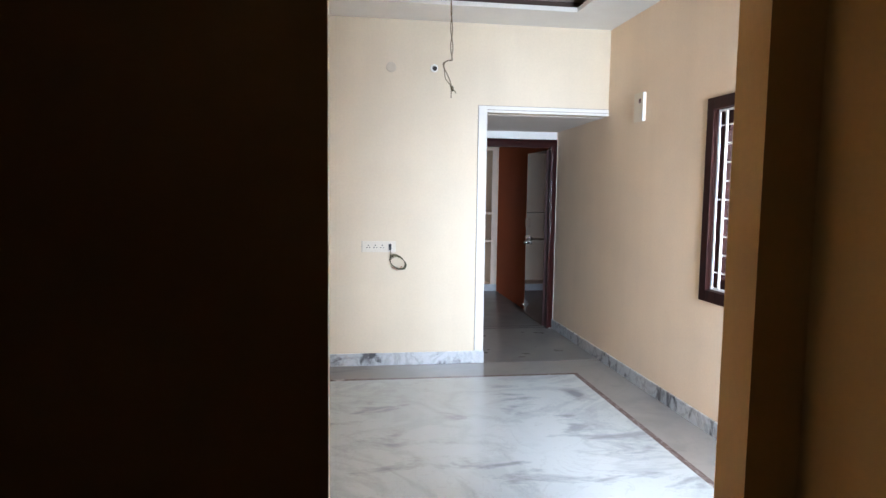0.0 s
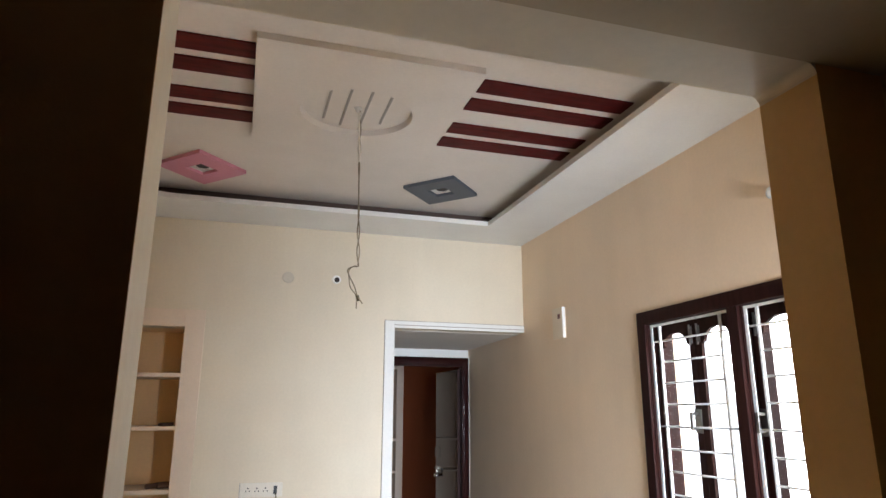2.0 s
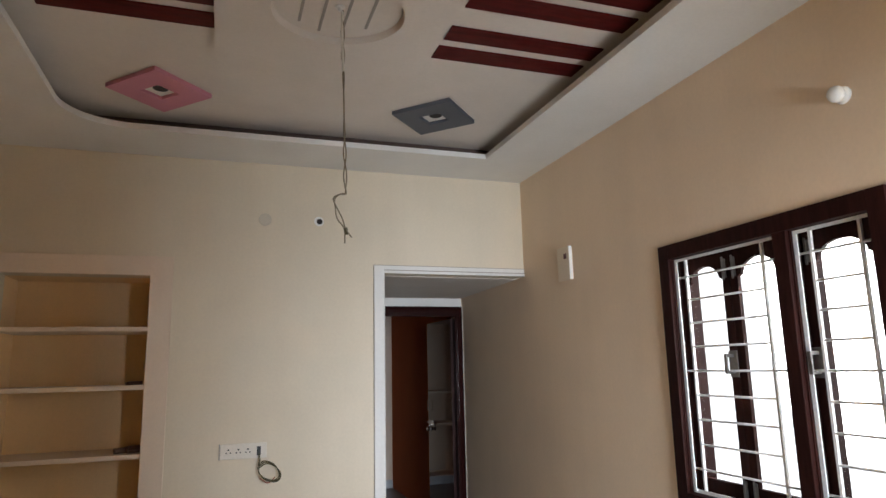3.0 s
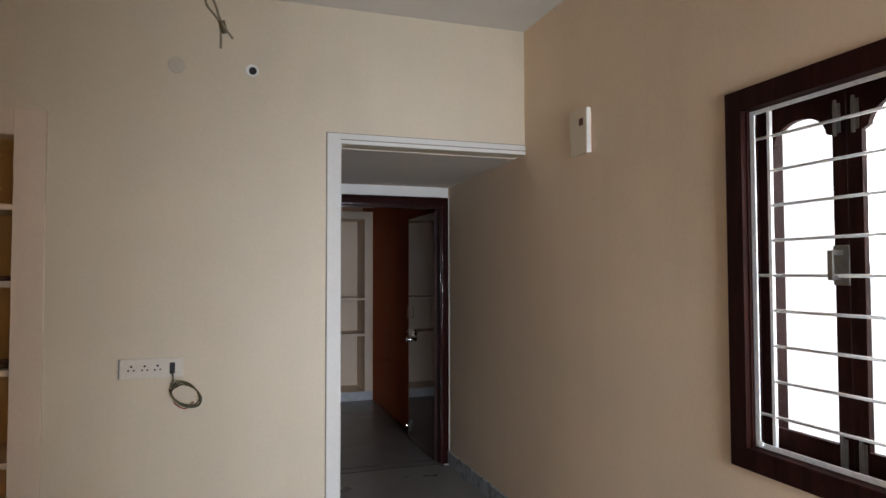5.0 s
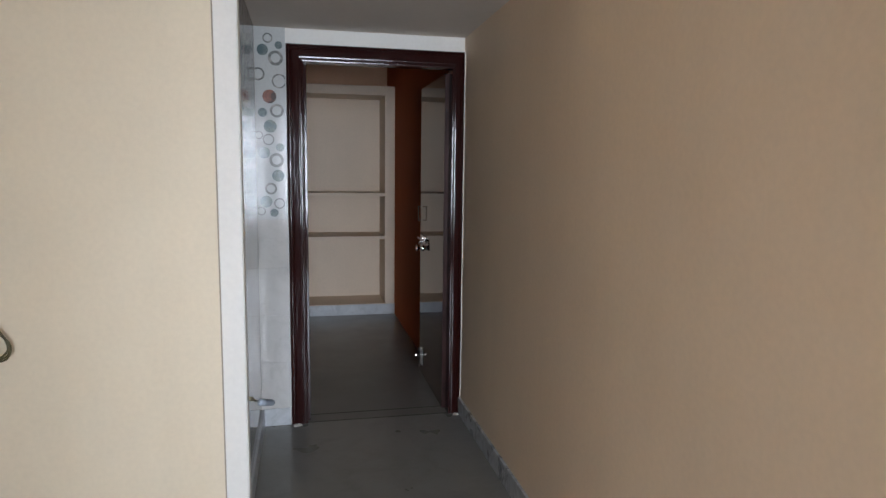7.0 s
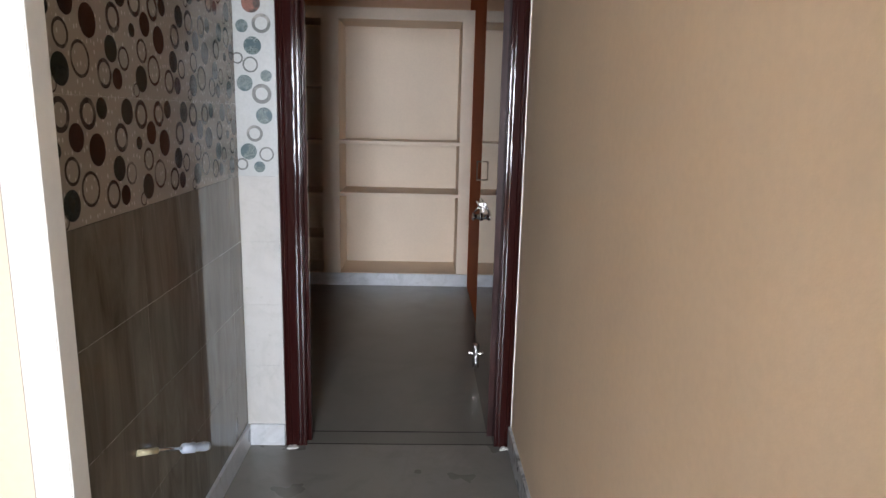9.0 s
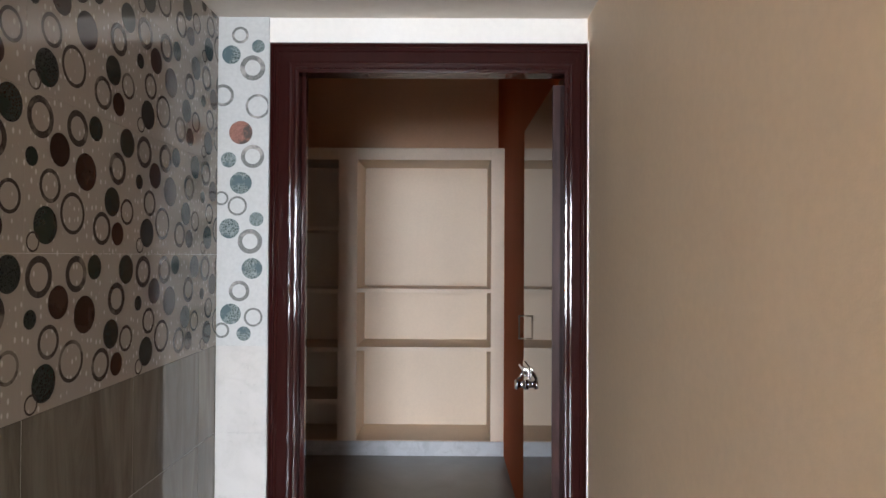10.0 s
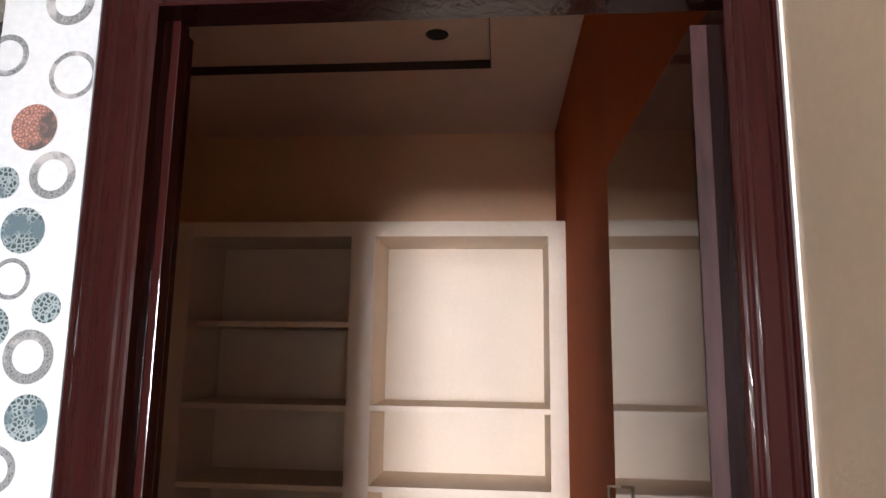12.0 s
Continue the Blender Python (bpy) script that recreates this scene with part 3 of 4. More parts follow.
# ---- hall things ----
def built_in_shelf():
    top = empty("wall_shelf", (-3.05, 0.0, 0.0))
    tagged(top, "built-in wall shelf with pale plaster border, orange bounce in its inside colour", "shelf")
    d = 0.40
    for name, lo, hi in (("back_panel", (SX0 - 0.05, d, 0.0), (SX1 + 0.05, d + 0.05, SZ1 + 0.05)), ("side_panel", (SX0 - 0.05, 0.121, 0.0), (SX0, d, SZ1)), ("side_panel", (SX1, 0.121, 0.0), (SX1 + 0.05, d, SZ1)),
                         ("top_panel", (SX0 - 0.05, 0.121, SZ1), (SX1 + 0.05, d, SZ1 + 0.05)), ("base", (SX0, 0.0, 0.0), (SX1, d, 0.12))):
        boxes(name, [(lo, hi)], SHELF_BOUNCE, top)
    boxes("border", [((SX1, -0.02, 0.11), (-2.487, -0.0005, 2.27)), ((LEFT + 0.001, -0.02, SZ1), (SX1, -0.0005, 2.27)), ((LEFT + 0.001, -0.02, 0.11), (SX0, -0.0005, SZ1))],
          PALE, top, "raised plaster border", 0.003)
    for z in (1.824, 1.466, 1.056, 0.635):
        boxes("shelf_slab", [((SX0, -0.004, z - 0.028), (SX1, d, z))], PALE, top, bevel=0.003)


built_in_shelf()


def scrap(z, x, wide, high):
    bm = bmesh.new()
    for k in range(5):
        a = random.uniform(-0.5, 0.5) * wide
        h = high * random.uniform(0.5, 1.0)
        rod(bm, (x + a - 0.03, 0.05 + 0.02 * k, z + h * 0.45), (x + a + 0.04, 0.09 + 0.015 * k, z + h * 0.5), h * 0.45, 7)
    tagged(part("scrap_pile", bm, plain("dark_scrap", (0.10, 0.05, 0.03), 0.8)), "small pile of dark brown scraps on a shelf", "scraps")


scrap(1.466, -2.70, 0.05, 0.03)
scrap(1.056, -2.72, 0.12, 0.045)


def socket_board():
    top = empty("socket_board", (-2.05, 0.0, 1.03))
    tagged(top, "white wall socket plate with three sockets and loose wires", "socket")
    boxes("cover_plate", [((-2.163, -0.010, 0.990), (-1.878, -0.0005, 1.084))], COVER, top, bevel=0.003)
    boxes("side_edge", [((-2.169, -0.013, 0.990), (-2.165, -0.0005, 1.086))], plain("grey_edge", (0.35, 0.34, 0.32), 0.5), top)
    for x in (-2.112, -2.052, -1.994):
        socket = boxes("socket", [((x - 0.024, -0.0125, 1.013), (x + 0.024, -0.0101, 1.061))], COVER, top, bevel=0.001)
        bm = bmesh.new()
        for dx, dz, r in ((0, 0.010, 0.0058), (-0.012, -0.009, 0.0048), (0.012, -0.009, 0.0048)):
            lathe(bm, (x + dx, -0.0126, 1.039 + dz), (0, -1, 0), [(0, r), (0.0005, r)], 10)
        part("pin_hole", bm, BLACK, socket)
    boxes("terminal", [((-1.939, -0.016, 1.008), (-1.915, -0.0101, 1.062))], BLACK, top, "open black terminal slot", 0.001)


socket_board()


def wire_coil():
    top = empty("wire_coil", (-1.88, -0.03, 0.92))
    tagged(top, "loose coil of olive electric wire hanging from the socket", "wire")
    cx, cz, r = -1.866, 0.912, 0.068
    for k in range(3):
        pts = [(-1.927, -0.016, 1.02), (-1.921, -0.030, 0.985)]
        for j in range(9):
            a = math.radians(150 - (43 + 3 * k) * j)
            rr = r * (1 + 0.06 * math.sin(j * 1.7 + k))
            u, w = rr * 1.06 * math.cos(a + 0.6), rr * 0.74 * math.sin(a + 0.6)
            pts.append((cx + 0.825 * u + 0.565 * w + 0.004 * k, -0.035 - 0.004 * k - 0.002 * j, cz - 0.565 * u + 0.825 * w - 0.006 * k))
        tube("strand", pts, 0.0034, CABLE, top)
    tube("strand", [(-1.916, -0.04, 0.868), (-1.866, -0.045, 0.838), (-1.826, -0.04, 0.87)], 0.003, RED_CABLE, top, "thin red wire end")


wire_coil()


def ceiling_wire():
    top = empty("ceiling_wire", (-1.74, -1.915, 3.04))
    tagged(top, "twisted pair of tan wires hanging from the ceiling", "wire")
    for s in (-1, 1):
        pts = []
        for k in range(27):
            u = k / 26
            z = 3.05 - 0.795 * u
            a = u * 24 + (0 if s > 0 else math.pi)
            wide = 0.0035 + 0.003 * math.sin(u * 9)
            pts.append((-1.735 + 0.028 * u + wide * math.cos(a), -1.915 + 0.06 * u + wide * math.sin(a), z))
        x, y, z = pts[-1]
        pts += [(x - 0.02, y, z - 0.002), (x - 0.045 - 0.006 * s, y + 0.01, z - 0.02), (x - 0.036, y + 0.02, z - 0.055),
                (x - 0.018 + 0.008 * s, y + 0.03, z - 0.10), (x + 0.004, y + 0.035, z - 0.14), (x + 0.020 + 0.012 * s, y + 0.04, z - 0.19 + 0.012 * s)]
        tube("strand", pts, 0.0031, CABLE_TAN, top)
    tube("sleeve", [(-1.736, -1.915, 3.045), (-1.735, -1.912, 2.96), (-1.730, -1.905, 2.86), (-1.727, -1.897, 2.78)], 0.0062, COVER, top, "pale cable sleeve")
    bm = bmesh.new()
    rod(bm, (-1.700, -1.82, 2.118), (-1.692, -1.815, 2.09), 0.008, 8)
    part("tape", bm, CABLE, top, "dark taped joint")


ceiling_wire()

bm = bmesh.new()
lathe(bm, (-1.562, -0.0005, 2.554), (0, -1, 0), [(0, 0.034), (0.004, 0.032), (0.005, 0.027), (0.003, 0.021)], 28)
point = tagged(part("lamp_point", bm, PLASTIC, smooth=False), "white ring of an unfinished wall lamp point", "lamp point")
bm = bmesh.new()
lathe(bm, (-1.559, -0.005, 2.552), (0, -1, 0), [(0, 0.020), (0.002, 0.019)], 20)
part("hollow", bm, HOLE, point, "dark open hole")
bm = bmesh.new()
lathe(bm, (-1.926, -0.0005, 2.549), (0, -1, 0), [(0, 0.043), (0.003, 0.041), (0.004, 0.03)], 28)
tagged(part("round_cover", bm, paint("painted_cover", (0.60, 0.53, 0.42))), "round wall box cover painted over in grey-cream", "cover plate")


def wall_box():
    top = empty("switch_box", (0.0, -0.65, 2.2))
    tagged(top, "tan switch box high on the wall, its lit side made white", "switch box")
    boxes("case", [((-0.026, -0.742, 2.085), (-0.0005, -0.60, 2.300))], CREAM_BOUNCE, top, bevel=0.003)
    boxes("front_plate", [((-0.034, -0.748, 2.080), (-0.0265, -0.595, 2.305))], paint("box_paint", (0.79, 0.68, 0.53)), top, "pale tan cover plate", 0.003)
    # side towards the doorway is white to carry the light that falls there
    boxes("side_plate", [((-0.033, -0.7525, 2.082), (-0.012, -0.7485, 2.303))], PLASTIC, top, "side edge with doorway light put into its white", 0.001)
    boxes("switch", [((-0.040, -0.720, 2.222), (-0.0345, -0.690, 2.256))], plain("dark_red_switch", (0.10, 0.015, 0.012), 0.4), top, "dark red indicator switch", 0.001)


wall_box()


def bulb_holder():
    top = empty("bulb_holder", (0.0, -2.778, 2.503))
    tagged(top, "white round bulb holder on the cream wall", "wall lamp")
    bm = bmesh.new()
    lathe(bm, (-0.0005, -2.778, 2.503), (-1, 0, 0), [(0, 0.034), (0.008, 0.033), (0.014, 0.022)], 24)
    part("base", bm, PLASTIC, top, smooth=True)
    bm = bmesh.new()
    lathe(bm, (-0.0145, -2.778, 2.503), (-1, 0, 0), [(0, 0.020), (0.010, 0.028), (0.024, 0.032), (0.038, 0.028), (0.047, 0.017), (0.050, 0.006)], 24)
    part("globe", bm, PLASTIC, top, smooth=True)


bulb_holder()


def switch_board():
    top = empty("switch_board", (0.0, -3.12, 1.6))
    tagged(top, "white switch board on the cream wall", "switch board")
    boxes("cover_plate", [((-0.014, -3.215, 1.514), (-0.0005, -3.035, 1.671))], PALE, top, bevel=0.004)
    for y in (-3.185, -3.145, -3.105, -3.065):
        boxes("switch", [((-0.017, y - 0.012, 1.575), (-0.0145, y + 0.012, 1.62))], PALE, top, bevel=0.002)


switch_board()


# ---- window ----
def window():
    top = empty("window_1", (0.0, -2.275, 0.84))
    tagged(top, "dark varnished wooden window with white steel grille", "window", kind="structure")
    y0, y1, z0, z1, f = -2.89, -1.64, 0.835, 2.128, 0.075
    m0, m1 = -2.455, -2.385
    frame_ = boxes("window_frame", [((-0.016, y0, z0), (0.17, y0 + f, z1)), ((-0.016, y1 - f, z0), (0.17, y1, z1)), ((-0.016, y0 + f, z0), (0.17, y1 - f, z0 + f)),
                                    ((-0.016, y0 + f, z1 - f), (0.17, y1 - f, z1)), ((-0.016, m0, z0 + f), (0.17, m1, z1 - f))], WINDOW_WOOD, top, bevel=0.004)
    for a, b in ((y0 + f, m0), (m1, y1 - f)):
        boxes("bead", [((0.004, a, z0 + f), (0.012, a + 0.006, z1 - f)), ((0.004, b - 0.006, z0 + f), (0.012, b, z1 - f))], WINDOW_WOOD, frame_)
    zb, zt = z0 + f, z1 - f
    xg = 0.020

    def grille(a, b, verticals, name):
        """a: the far end, b: the near end of one grille panel along the wall."""
        g = boxes(name, [((xg, b - 0.022, zb + 0.003), (xg + 0.006, b - 0.002, zt - 0.003)), ((xg, a + 0.002, zb + 0.003), (xg + 0.006, a + 0.016, zt - 0.003)),
                         ((xg, a + 0.016, zb + 0.003), (xg + 0.006, b - 0.022, zb + 0.02)), ((xg, a + 0.016, zt - 0.017), (xg + 0.006, b - 0.022, zt - 0.003))], GRILLE, top, "white steel grille", 0.001)
        for y in verticals:
            boxes("upright", [((xg + 0.0065, y - 0.006, zb + 0.004), (xg + 0.0185, y + 0.006, zt - 0.004))], GRILLE, g)
        for k in range(9):
            z = zb + 0.115 + k * (zt - zb - 0.215) / 8
            wide = k in (0, 4, 8)
            bm = bmesh.new()
            rod(bm, (xg + 0.0125, a + 0.004 if wide else verticals[-1], z), (xg + 0.0125, b - 0.004 if wide else verticals[0], z), 0.0052, 8)
            part("rung", bm, GRILLE, g, smooth=True)
        bm = bmesh.new()
        for y in (b - 0.05, a + 0.06):
            rod(bm, (xg - 0.02, y, zb + 0.022), (xg + 0.004, y + 0.02, zb + 0.012), 0.005, 8)
            lathe(bm, (xg - 0.02, y, zb + 0.022), (-1, 0, 0.3), [(0, 0.009), (0.006, 0.009)], 10)
        part("fixing_bolt", bm, GRILLE, g)

    grille(m1, y1 - f, (y1 - f - 0.075, m1 + 0.105), "grille")
    grille(y0 + f, m0, (m0 - 0.075, y0 + f + 0.07), "grille")

    def shutter(a, b, handle_y):
        """Hinged sash with an arch-topped pane."""
        s = empty("shutter", (0.07, (a + b) / 2, zb))
        s.parent = top
        s.matrix_parent_inverse = top.matrix_world.inverted()
        st = 0.048
        xs0, xs1 = 0.058, 0.078
        wide = (b - st) - (a + st)
        mid = (a + b) / 2
        zs = zt - 0.138
        ztop = zs + 0.075
        bm = bmesh.new()
        for lo, hi in (((xs0, a + 0.002, zb + 0.002), (xs1, a + st, zt - 0.002)), ((xs0, b - st, zb + 0.002), (xs1, b - 0.002, zt - 0.002)), ((xs0, a + st, zb + 0.002), (xs1, b - st, zb + 0.075))):
            box(bm, lo, hi)
        n = 14
        # cusped head: short level shoulders, then a round arch
        arch = [(mid - wide / 2, zs)] + [(mid - wide * 0.41 * math.cos(k * math.pi / n), zs + 0.008 + (ztop - zs - 0.008) * math.sin(k * math.pi / n)) for k in range(n + 1)] + [(mid + wide / 2, zs)]
        for p, q in zip(arch, arch[1:]):
            prism(bm, [p, q, (q[0], zt - 0.002), (p[0], zt - 0.002)], xs0, xs1, "x")
        part("sash", bm, WINDOW_WOOD, s)
        pane = boxes("pane", [((0.066, a + st - 0.004, zb + 0.07), (0.069, b - st + 0.004, ztop + 0.01))], GLASS, s, "clear glass pane")
        pane.visible_shadow = False
        if handle_y is not None:
            boxes("handle", [((xs0 - 0.006, handle_y - 0.026, 1.46), (xs0, handle_y + 0.026, 1.58)), ((xs0 - 0.042, handle_y - 0.009, 1.475), (xs0 - 0.006, handle_y + 0.009, 1.49)),
                             ((xs0 - 0.042, handle_y - 0.009, 1.55), (xs0 - 0.006, handle_y + 0.009, 1.565)), ((xs0 - 0.050, handle_y - 0.009, 1.475), (xs0 - 0.042, handle_y + 0.009, 1.565))],
                  DULL_STEEL, s, "dull steel pull handle", 0.0015)
        for z in (zb + 0.05, zt - 0.09):
            edge_ = a + 0.03 if handle_y and handle_y < mid else b - 0.03
            boxes("tower_bolt", [((xs0 - 0.005, edge_ - 0.012, z - 0.045), (xs0, edge_ + 0.012, z + 0.045)), ((xs0 - 0.013, edge_ - 0.004, z - 0.055), (xs0 - 0.005, edge_ + 0.004, z + 0.055))],
                  DULL_STEEL, s, "small dull steel bolt", 0.001)

    half = (m1 + y1 - f) / 2
    shutter(half, y1 - f, half + 0.024)
    shutter(m1, half, None)
    shutter(y0 + f, m0, m0 - 0.024)
    boxes("putty_line", [((-0.004, y0 - 0.009, z0), (-0.0005, y0 - 0.0005, z1 + 0.006))], WHITE, top, "white putty along the frame")
    boxes("window_sill", [((0.17, y0, z0 - 0.02), (0.30, y1, z0 + 0.012))], SKIRT, top, "stone sill outside")


window()
bm = bmesh.new()
box(bm, (4.0, -9, -0.3), (4.05, 5, 7))
tagged(part("backdrop", bm, DAYLIGHT), "hazy bright daylight outside the window", "backdrop", kind="structure")


# ---- bedroom door ----
def profile_bar(name, a, b, out, width, parent, mats, y_front=1.384, depth=0.115):
    """One moulded member of the door frame from a to b in the wall's plane; out: direction to the frame's outer side."""
    a, b, out = Vector((a[0], 0, a[1])), Vector((b[0], 0, b[1])), Vector((out[0], 0, out[1]))
    along = (b - a).normalized()
    # (distance from the inner edge, depth behind the front)
    prof = [(0, depth), (0, 0.012), (0.004, 0.006), (0.010, 0.004), (0.014, 0.010), (0.018, 0.010), (0.022, 0.003), (0.028, 0.001), (0.033, 0.006), (0.060, 0.006),
            (0.064, 0.000), (0.070, 0.001), (0.073, 0.008), (0.077, 0.008), (0.080, 0.001), (0.086, 0.003), (0.090, 0.012), (0.090, depth)]
    s = width / 0.090
    bm = bmesh.new()
    rows = []
    for d, y in prof:
        y = y * (0.3 if d < 0.05 else 0.6) if y < 0.02 else y
        base = out * d * s
        rows.append([bm.verts.new(p + base + along * (d * e) + Vector((0, y_front + y, 0))) for p, e in ((a, -mats[1][0]), (b, mats[1][1]))])
    for p, q in zip(rows, rows[1:] + rows[:1]):
        bm.faces.new((p[0], p[1], q[1], q[0]))
    bm.faces.new([r[0] for r in rows])
    bm.faces.new([r[1] for r in rows][::-1])
    return part(name, bm, mats[0], parent)


def door():
    top = empty("door_1", (-0.48, 1.44, 0.0))
    tagged(top, "dark maroon varnished wooden door standing open", "door", kind="structure")
    x0, x1, zi = -0.888, -0.073, 2.005
    profile_bar("jamb", (x0, 0.0), (x0, zi), (-1, 0), 0.091, top, (FRAME_WOOD, (0, 0.094 / 0.09)))
    profile_bar("jamb", (x1, 0.0), (x1, zi), (1, 0), 0.072, top, (FRAME_WOOD, (0, 0.094 / 0.09)))
    profile_bar("head", (x0, zi), (x1, zi), (0, 1), 0.094, top, (FRAME_WOOD, (0.091 / 0.09, 0.072 / 0.09)), depth=0.068)
    boxes("stop", [((x0, 1.43, 0), (x0 + 0.014, 1.458, zi))], FRAME_WOOD, top, bevel=0.002)
    leaf = boxes("leaf", [((-0.095, 1.470, 0.008), (-0.060, 2.232, 1.990))], LEAF_WOOD, top, "polished red-brown door leaf swung inward", 0.003)
    boxes("hinge_edge", [((-0.0965, 1.462, 0.010), (-0.061, 1.4695, 1.988))], varnish("worn_edge", (0.036, 0.016, 0.015), 0.35, relief=0.12, coat=0.0, spread=0.5, gloss=0.12), leaf, "scuffed dull hinge edge")
    # pull handle, latch and lower bolt on the face
    bm = bmesh.new()
    rod(bm, (-0.123, 2.159, 1.095), (-0.123, 2.159, 1.190), 0.0035, 8)
    rod(bm, (-0.126, 2.159, 1.095), (-0.096, 2.159, 1.095), 0.0035, 8)
    rod(bm, (-0.126, 2.159, 1.190), (-0.096, 2.159, 1.190), 0.0035, 8)
    part("pull_handle", bm, plain("dull_brass", (0.35, 0.27, 0.20), 0.3, 1.0), leaf, "slim dull brass pull handle")
    latch = boxes("latch", [((-0.101, 2.024, 0.945), (-0.096, 2.204, 0.995)), ((-0.115, 2.064, 0.955), (-0.101, 2.114, 0.985))], STEEL, leaf, "steel sliding latch", 0.002)
    bm = bmesh.new()
    rod(bm, (-0.110, 1.994, 0.970), (-0.110, 2.226, 0.970), 0.007, 10)
    rod(bm, (-0.110, 2.094, 0.970), (-0.133, 2.094, 0.935), 0.006, 8)
    part("slide_bolt", bm, CHROME, latch, smooth=True)
    bm = bmesh.new()
    lathe(bm, (-0.096, 2.134, 0.905), (-1, 0, 0), [(0, 0.022), (0.006, 0.022), (0.012, 0.014), (0.030, 0.013), (0.036, 0.022), (0.046, 0.020)], 18)
    part("knob", bm, CHROME, leaf, "small chrome lock knob", smooth=True)
    bm = bmesh.new()
    box(bm, (-0.101, 2.154, 0.075), (-0.096, 2.194, 0.185))
    rod(bm, (-0.108, 2.174, 0.05), (-0.108, 2.174, 0.19), 0.006, 8)
    lathe(bm, (-0.108, 2.174, 0.13), (-1, 0, 0.2), [(0, 0.007), (0.016, 0.007), (0.018, 0.012), (0.028, 0.010)], 14)
    part("tower_bolt", bm, STEEL, leaf, "chrome tower bolt")
    for z in (0.25, 1.0, 1.75):
        bm = bmesh.new()
        rod(bm, (-0.066, 1.459, z - 0.05), (-0.066, 1.459, z + 0.05), 0.006, 10)
        part("hinge", bm, plain("dull_hinge", (0.10, 0.07, 0.06), 0.5, 0.6), leaf, smooth=True)


door()
setting("threshold", [((-0.888, 1.398, -0.01), (-0.073, 1.404, 0.0012)), ((-0.888, 1.512, -0.01), (-0.073, 1.518, 0.0012))], HOLE, "dark joints of the marble door threshold", "threshold")


# ---- cement left at the foot of the door frame ----
for x, y in ((-0.955, 1.378), (-0.03, 1.378)):
    bm = bmesh.new()
    for k in range(7):
        r = random.uniform(0.006, 0.014)
        lathe(bm, (x + random.uniform(-0.045, 0.045) * (1 if x < -0.5 else 0.5), y - random.uniform(0.0, 0.018), 0.0), (0, 0, 1), [(0, r), (r * 0.25, r * 0.8), (r * 0.4, r * 0.3)], 7)
    tagged(part("cement_crumbs", bm, WHITE), "white cement crumbs at the foot of the door frame", "cement", "cement at the door frame")


# ---- bedroom cupboard ----
def cupboard():
    top = empty("wall_cupboard", (-1.2, 4.4, 0.0))
    tagged(top, "built-in pale plaster cupboard with open shelves", "cupboard")
    yf, yb, zt = 4.115, 4.56, 2.229
    cols = ((-2.16, -1.222), (-1.085, -0.112))
    x_l, x_r, z0, z1 = -2.33, -0.016, 0.105, 2.142
    for name, lo, hi in (("side_panel", (x_l, yf, 0.0), (cols[0][0], yb, zt)), ("divider", (cols[0][1], yf, 0.0), (cols[1][0], yb, zt)), ("side_panel", (cols[1][1], yf, 0.0), (x_r, yb, zt)),
                         ("top_panel", (cols[0][0], yf, z1), (cols[0][1], yb, zt)), ("top_panel", (cols[1][0], yf, z1), (cols[1][1], yb, zt)),
                         ("base", (cols[0][0], yf, 0.0), (cols[0][1], yb, z0)), ("base", (cols[1][0], yf, 0.0), (cols[1][1], yb, z0)), ("back_panel", (x_l, yb, 0.0), (x_r, 4.699, zt))):
        boxes(name, [(lo, hi)], PALE, top)
    boxes("face_border", [((x_l, 4.100, 0.105), (cols[0][0], yf - 0.0005, zt)), ((cols[0][1], 4.100, 0.105), (cols[1][0], yf - 0.0005, zt)), ((cols[1][1], 4.100, 0.105), (x_r, yf - 0.0005, zt)),
                          ((cols[0][0], 4.100, z1), (cols[0][1], yf - 0.0005, zt)), ((cols[1][0], 4.100, z1), (cols[1][1], yf - 0.0005, zt))], PALE, top, "raised pale plaster border", 0.002)
    for (a, b), levels in ((cols[0], (1.655, 1.20, 0.775, 0.40)), (cols[1], (1.205, 0.782))):
        for z in levels:
            boxes("shelf_slab", [((a, 4.104, z - 0.030), (b, yb, z))], PALE, top, bevel=0.002)
    boxes("plinth", [((x_l, 4.090, 0.0), (x_r, 4.0995, 0.103))], PALE_SKIRT, top, "pale marble skirting", 0.001)


cupboard()
bm = bmesh.new()
lathe(bm, (-0.678, 3.40, 2.9945), (0, 0, -1), [(0, 0.055), (0.003, 0.052)], 28)
tagged(part("ceiling_hole", bm, HOLE), "dark round lamp hole in the bedroom ceiling", "lamp hole")

# ---- tap stub in the wash area ----
top = empty("pipe_stub", (-1.13, 0.45, 0.47))
tagged(top, "cream pipe with a grey tap fitting on the tiles", "pipe")
bm = bmesh.new()
rod(bm, (-1.139, 0.36, 0.535), (-1.118, 0.43, 0.505), 0.009, 12)
part("pipe", bm, PIPE, top, smooth=True)
bm = bmesh.new()
rod(bm, (-1.118, 0.43, 0.505), (-1.095, 0.55, 0.445), 0.005, 10)
part("stem", bm, STEEL, top, smooth=True)
bm = bmesh.new()
lathe(bm, (-1.097, 0.545, 0.447), (0.052, 0.079, -0.034), [(0, 0.008), (0.008, 0.015), (0.045, 0.016), (0.05, 0.012), (0.085, 0.015), (0.1, 0.012)], 18)
part("fitting", bm, plain("pale_blue_plastic", (0.40, 0.45, 0.52), 0.35), top, "pale bluish plastic fitting", smooth=True)

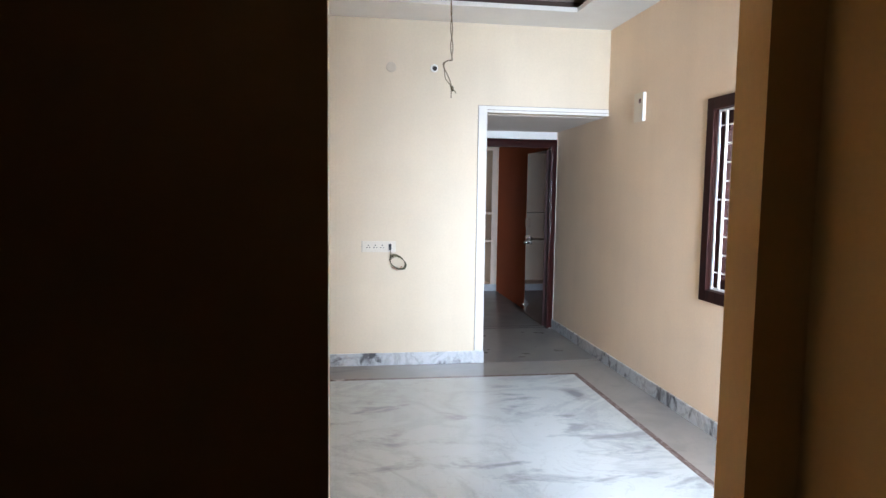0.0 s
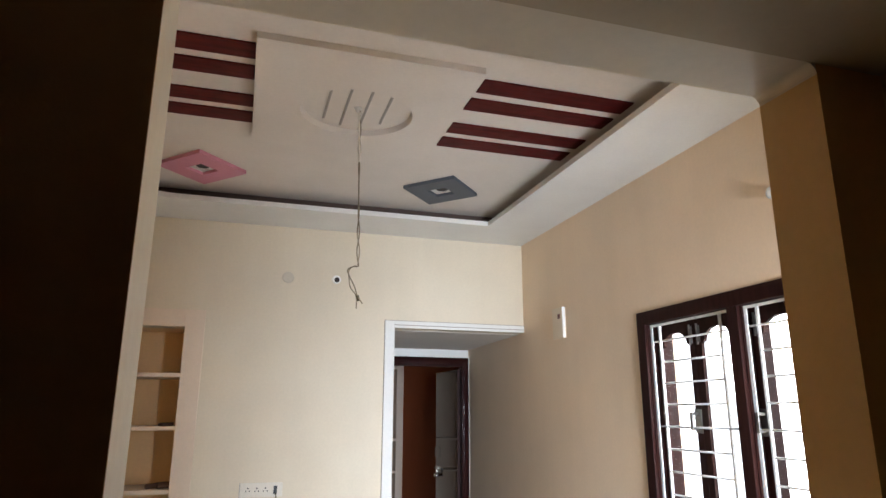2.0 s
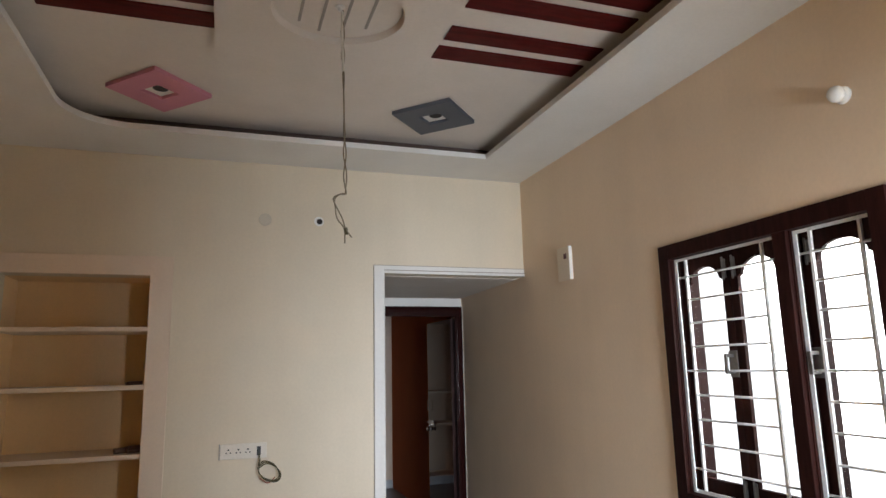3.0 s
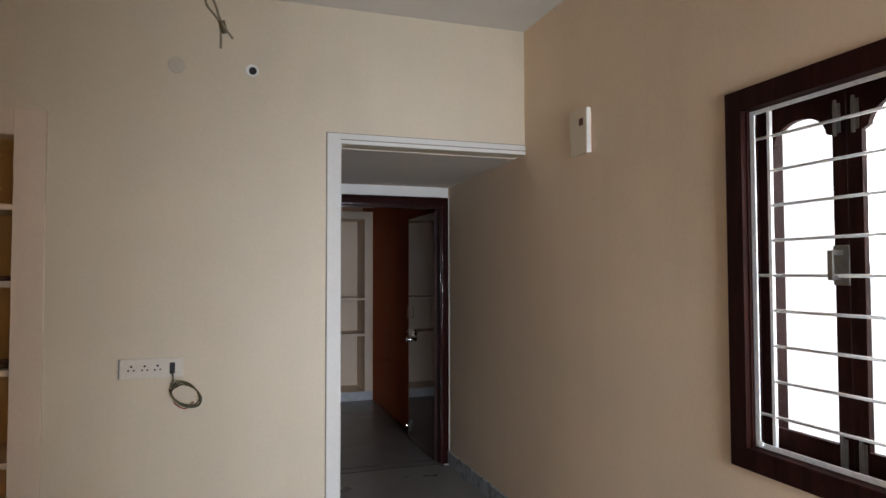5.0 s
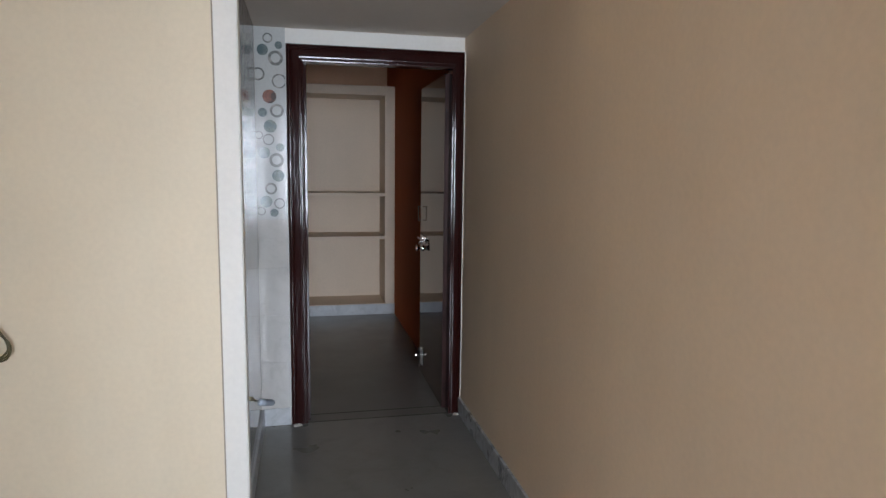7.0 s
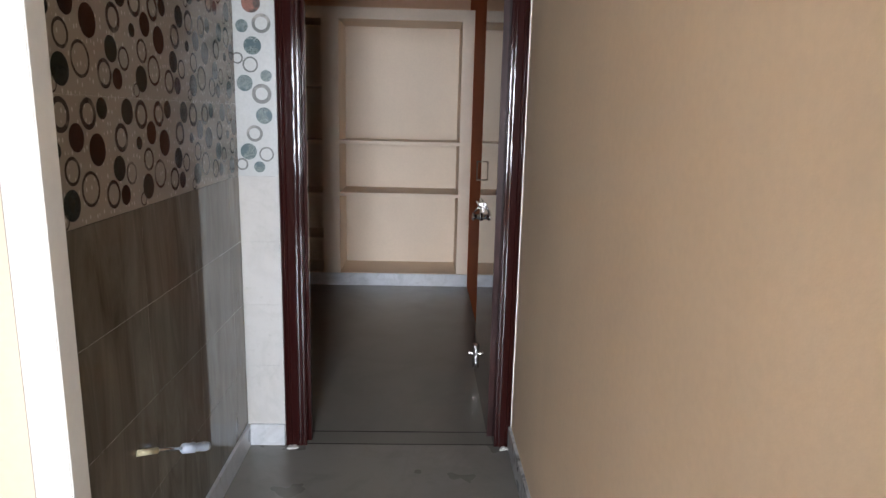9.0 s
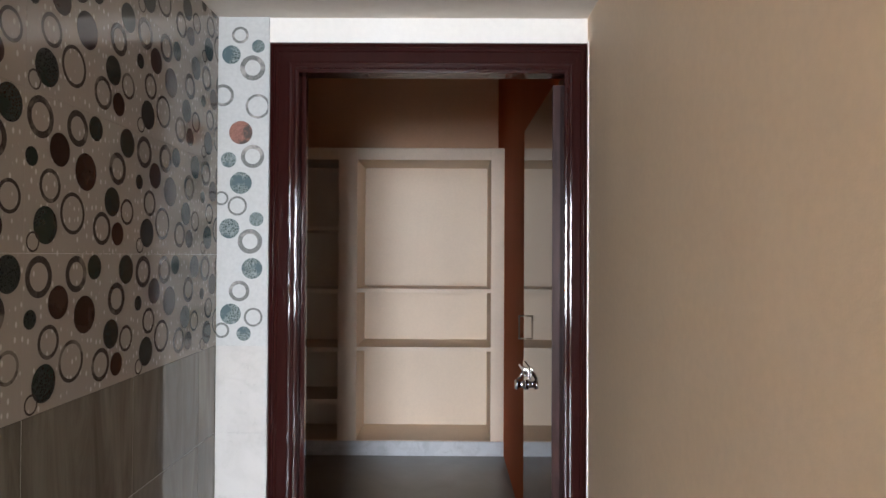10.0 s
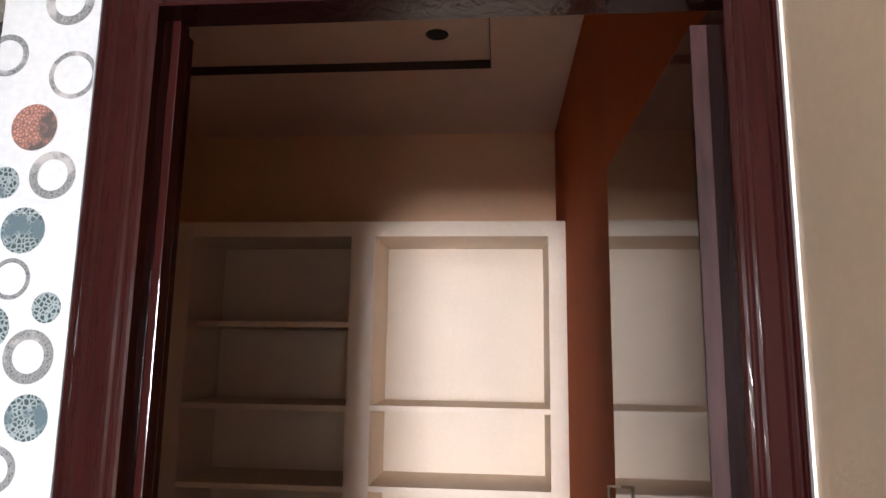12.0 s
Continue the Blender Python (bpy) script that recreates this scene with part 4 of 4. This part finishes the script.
# ---- tiles ----
def disc_faces(bm, place, cy, cz, r, ring, mat, lift, limits):
    """A printed disc (or ring) as a slightly raised face, clipped to the tile."""
    n = 28
    a0, a1, b0, b1 = limits
    def at3(rad, k, l):
        a = 2 * math.pi * k / n
        return bm.verts.new(place(min(max(cy + rad * math.cos(a), a0), a1), min(max(cz + rad * math.sin(a), b0), b1), l))
    if ring:
        o, i = [at3(r, k, lift) for k in range(n)], [at3(r * ring, k, lift) for k in range(n)]
        for k in range(n):
            bm.faces.new((o[k], o[(k + 1) % n], i[(k + 1) % n], i[k])).material_index = mat
    else:
        bm.faces.new([at3(r, k, lift) for k in range(n)]).material_index = mat


MOTIFS = ((0, 0.283, 0.110, 0.031, 1), (0.74, 0.243, 0.052, 0.034, 3), (0, 0.306, 0.043, 0.025, 2), (0.78, 0.346, 0.093, 0.029, 3), (0, 0.217, 0.252, 0.025, 1), (0, 0.057, 0.050, 0.034, 1),
          (0.76, 0.069, 0.121, 0.031, 3), (0, 0.097, 0.190, 0.031, 2), (0, 0.017, 0.166, 0.017, 1), (0.66, 0.304, 0.183, 0.035, 3), (0.68, 0.040, 0.238, 0.037, 3), (0.66, 0.153, 0.240, 0.035, 3),
          (0, 0.183, 0.160, 0.037, 2), (0.82, 0.139, 0.076, 0.040, 3), (0, 0.345, 0.245, 0.032, 1), (0.80, 0.022, 0.020, 0.018, 3))
TW, TH, J = 0.385, 0.279, 0.0003


def pattern_tile(y_lo, y_hi, z_hi):
    """Glazed tile, x is its face; from y_lo to y_hi of the full design, up to z_hi."""
    bm = bmesh.new()
    box(bm, (-0.008, y_lo + J, J), (0.0, y_hi - J, z_hi - J))
    for ring, y, z, r, m in MOTIFS:
        if y + r > y_lo and y - r < y_hi and z - r < z_hi:
            disc_faces(bm, lambda a, b, l: (l, a, b), y, z, r, ring, m, 0.0006 + 0.0001 * m, (y_lo + J, y_hi - J, J, z_hi - J))
    me = bpy.data.meshes.new("tile")
    bm.to_mesh(me)
    bm.free()
    for m in (SHADED_GLAZE, DISC_GREEN, DISC_BROWN, RING_GREY):
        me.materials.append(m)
    return me


wall_p = bpy.data.objects["wall_passage"]
wall_d = bpy.data.objects["wall_door"]


def place_tile(me, m, parent):
    ob = new("tile", me)
    ob.parent = parent
    ob.matrix_basis = m


boxes("grout", [((-1.1488, 0.13, 0.10), (-1.1408, 1.399, 1.164))], GROUT, wall_p, "pale grout joints")
cols = [(0.105, 0.022, TW), (0.49, 0.0, TW), (0.875, 0.0, TW), (1.26, 0.0, 1.3995 - 1.26)]
for k, (y0, a, b) in enumerate(cols):
    for row in range(4):
        z0 = 1.165 + TH * row
        high = min(TH, 2.176 - z0)
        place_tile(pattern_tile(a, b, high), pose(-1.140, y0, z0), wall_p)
    for row in range(4):
        z0 = 1.165 - 0.2668 * (row + 1)
        bm = bmesh.new()
        box(bm, (-0.008, a + 0.001, 0.0007), (0.0, b - 0.001, 0.2668 - 0.0007))
        place_tile(mesh_of("tile", bm, SHADED_TILE), pose(-1.140, y0, z0), wall_p)

STRIP_MOTIFS = ((0, -1.105, 2.079, 0.029, 1), (0.62, -1.039, 2.037, 0.039, 3), (0.80, -1.022, 1.914, 0.038, 3), (0, -1.074, 1.830, 0.036, 2), (0, -1.111, 1.743, 0.024, 1), (0.66, -1.037, 1.754, 0.036, 3),
                (0, -1.073, 1.669, 0.034, 1), (0.78, -1.083, 1.596, 0.030, 3), (0, -1.024, 1.554, 0.022, 1), (0, -1.107, 1.524, 0.031, 1), (0.62, -1.043, 1.483, 0.038, 3), (0, -1.036, 1.397, 0.032, 1),
                (0.66, -1.075, 1.325, 0.032, 3), (0, -1.101, 1.252, 0.032, 1), (0.78, -1.031, 1.242, 0.029, 3), (0, -1.022, 2.106, 0.020, 1), (0.72, -1.130, 1.949, 0.034, 3), (0.70, -1.078, 2.142, 0.026, 3),
                (0.72, -1.132, 1.620, 0.022, 3), (0.72, -1.128, 1.200, 0.024, 3), (0, -1.060, 1.190, 0.022, 1))
for z0, z1 in ((1.165, 1.69), (1.69, 2.178)):
    bm = bmesh.new()
    box(bm, (-1.1385, 1.392, z0), (-0.982, 1.3995, z1))
    for ring, x, z, r, m in STRIP_MOTIFS:
        x, z = x + 0.007, 1.598 + (z - 1.6) * 0.965
        if z + r > z0 and z - r < z1:
            disc_faces(bm, lambda a, b, l: (a, 1.392 - l, b), x, z, r, ring, m, 0.0006 + 0.0001 * m, (-1.138, -0.983, z0 + J, z1 - J))
    me = bpy.data.meshes.new("tile")
    bm.to_mesh(me)
    bm.free()
    for m in (LIT_GLAZE, DISC_TEAL, DISC_RUST, RING_PALE):
        me.materials.append(m)
    place_tile(me, pose(0, 0, 0), wall_d)
for row in range(4):
    z0 = 1.165 - 0.2668 * (row + 1)
    bm = bmesh.new()
    box(bm, (-1.1385, 1.392, z0 + J), (-0.982, 1.3995, z0 + 0.2668 - J))
    place_tile(mesh_of("tile", bm, LIT_TILE), pose(0, 0, 0), wall_d)
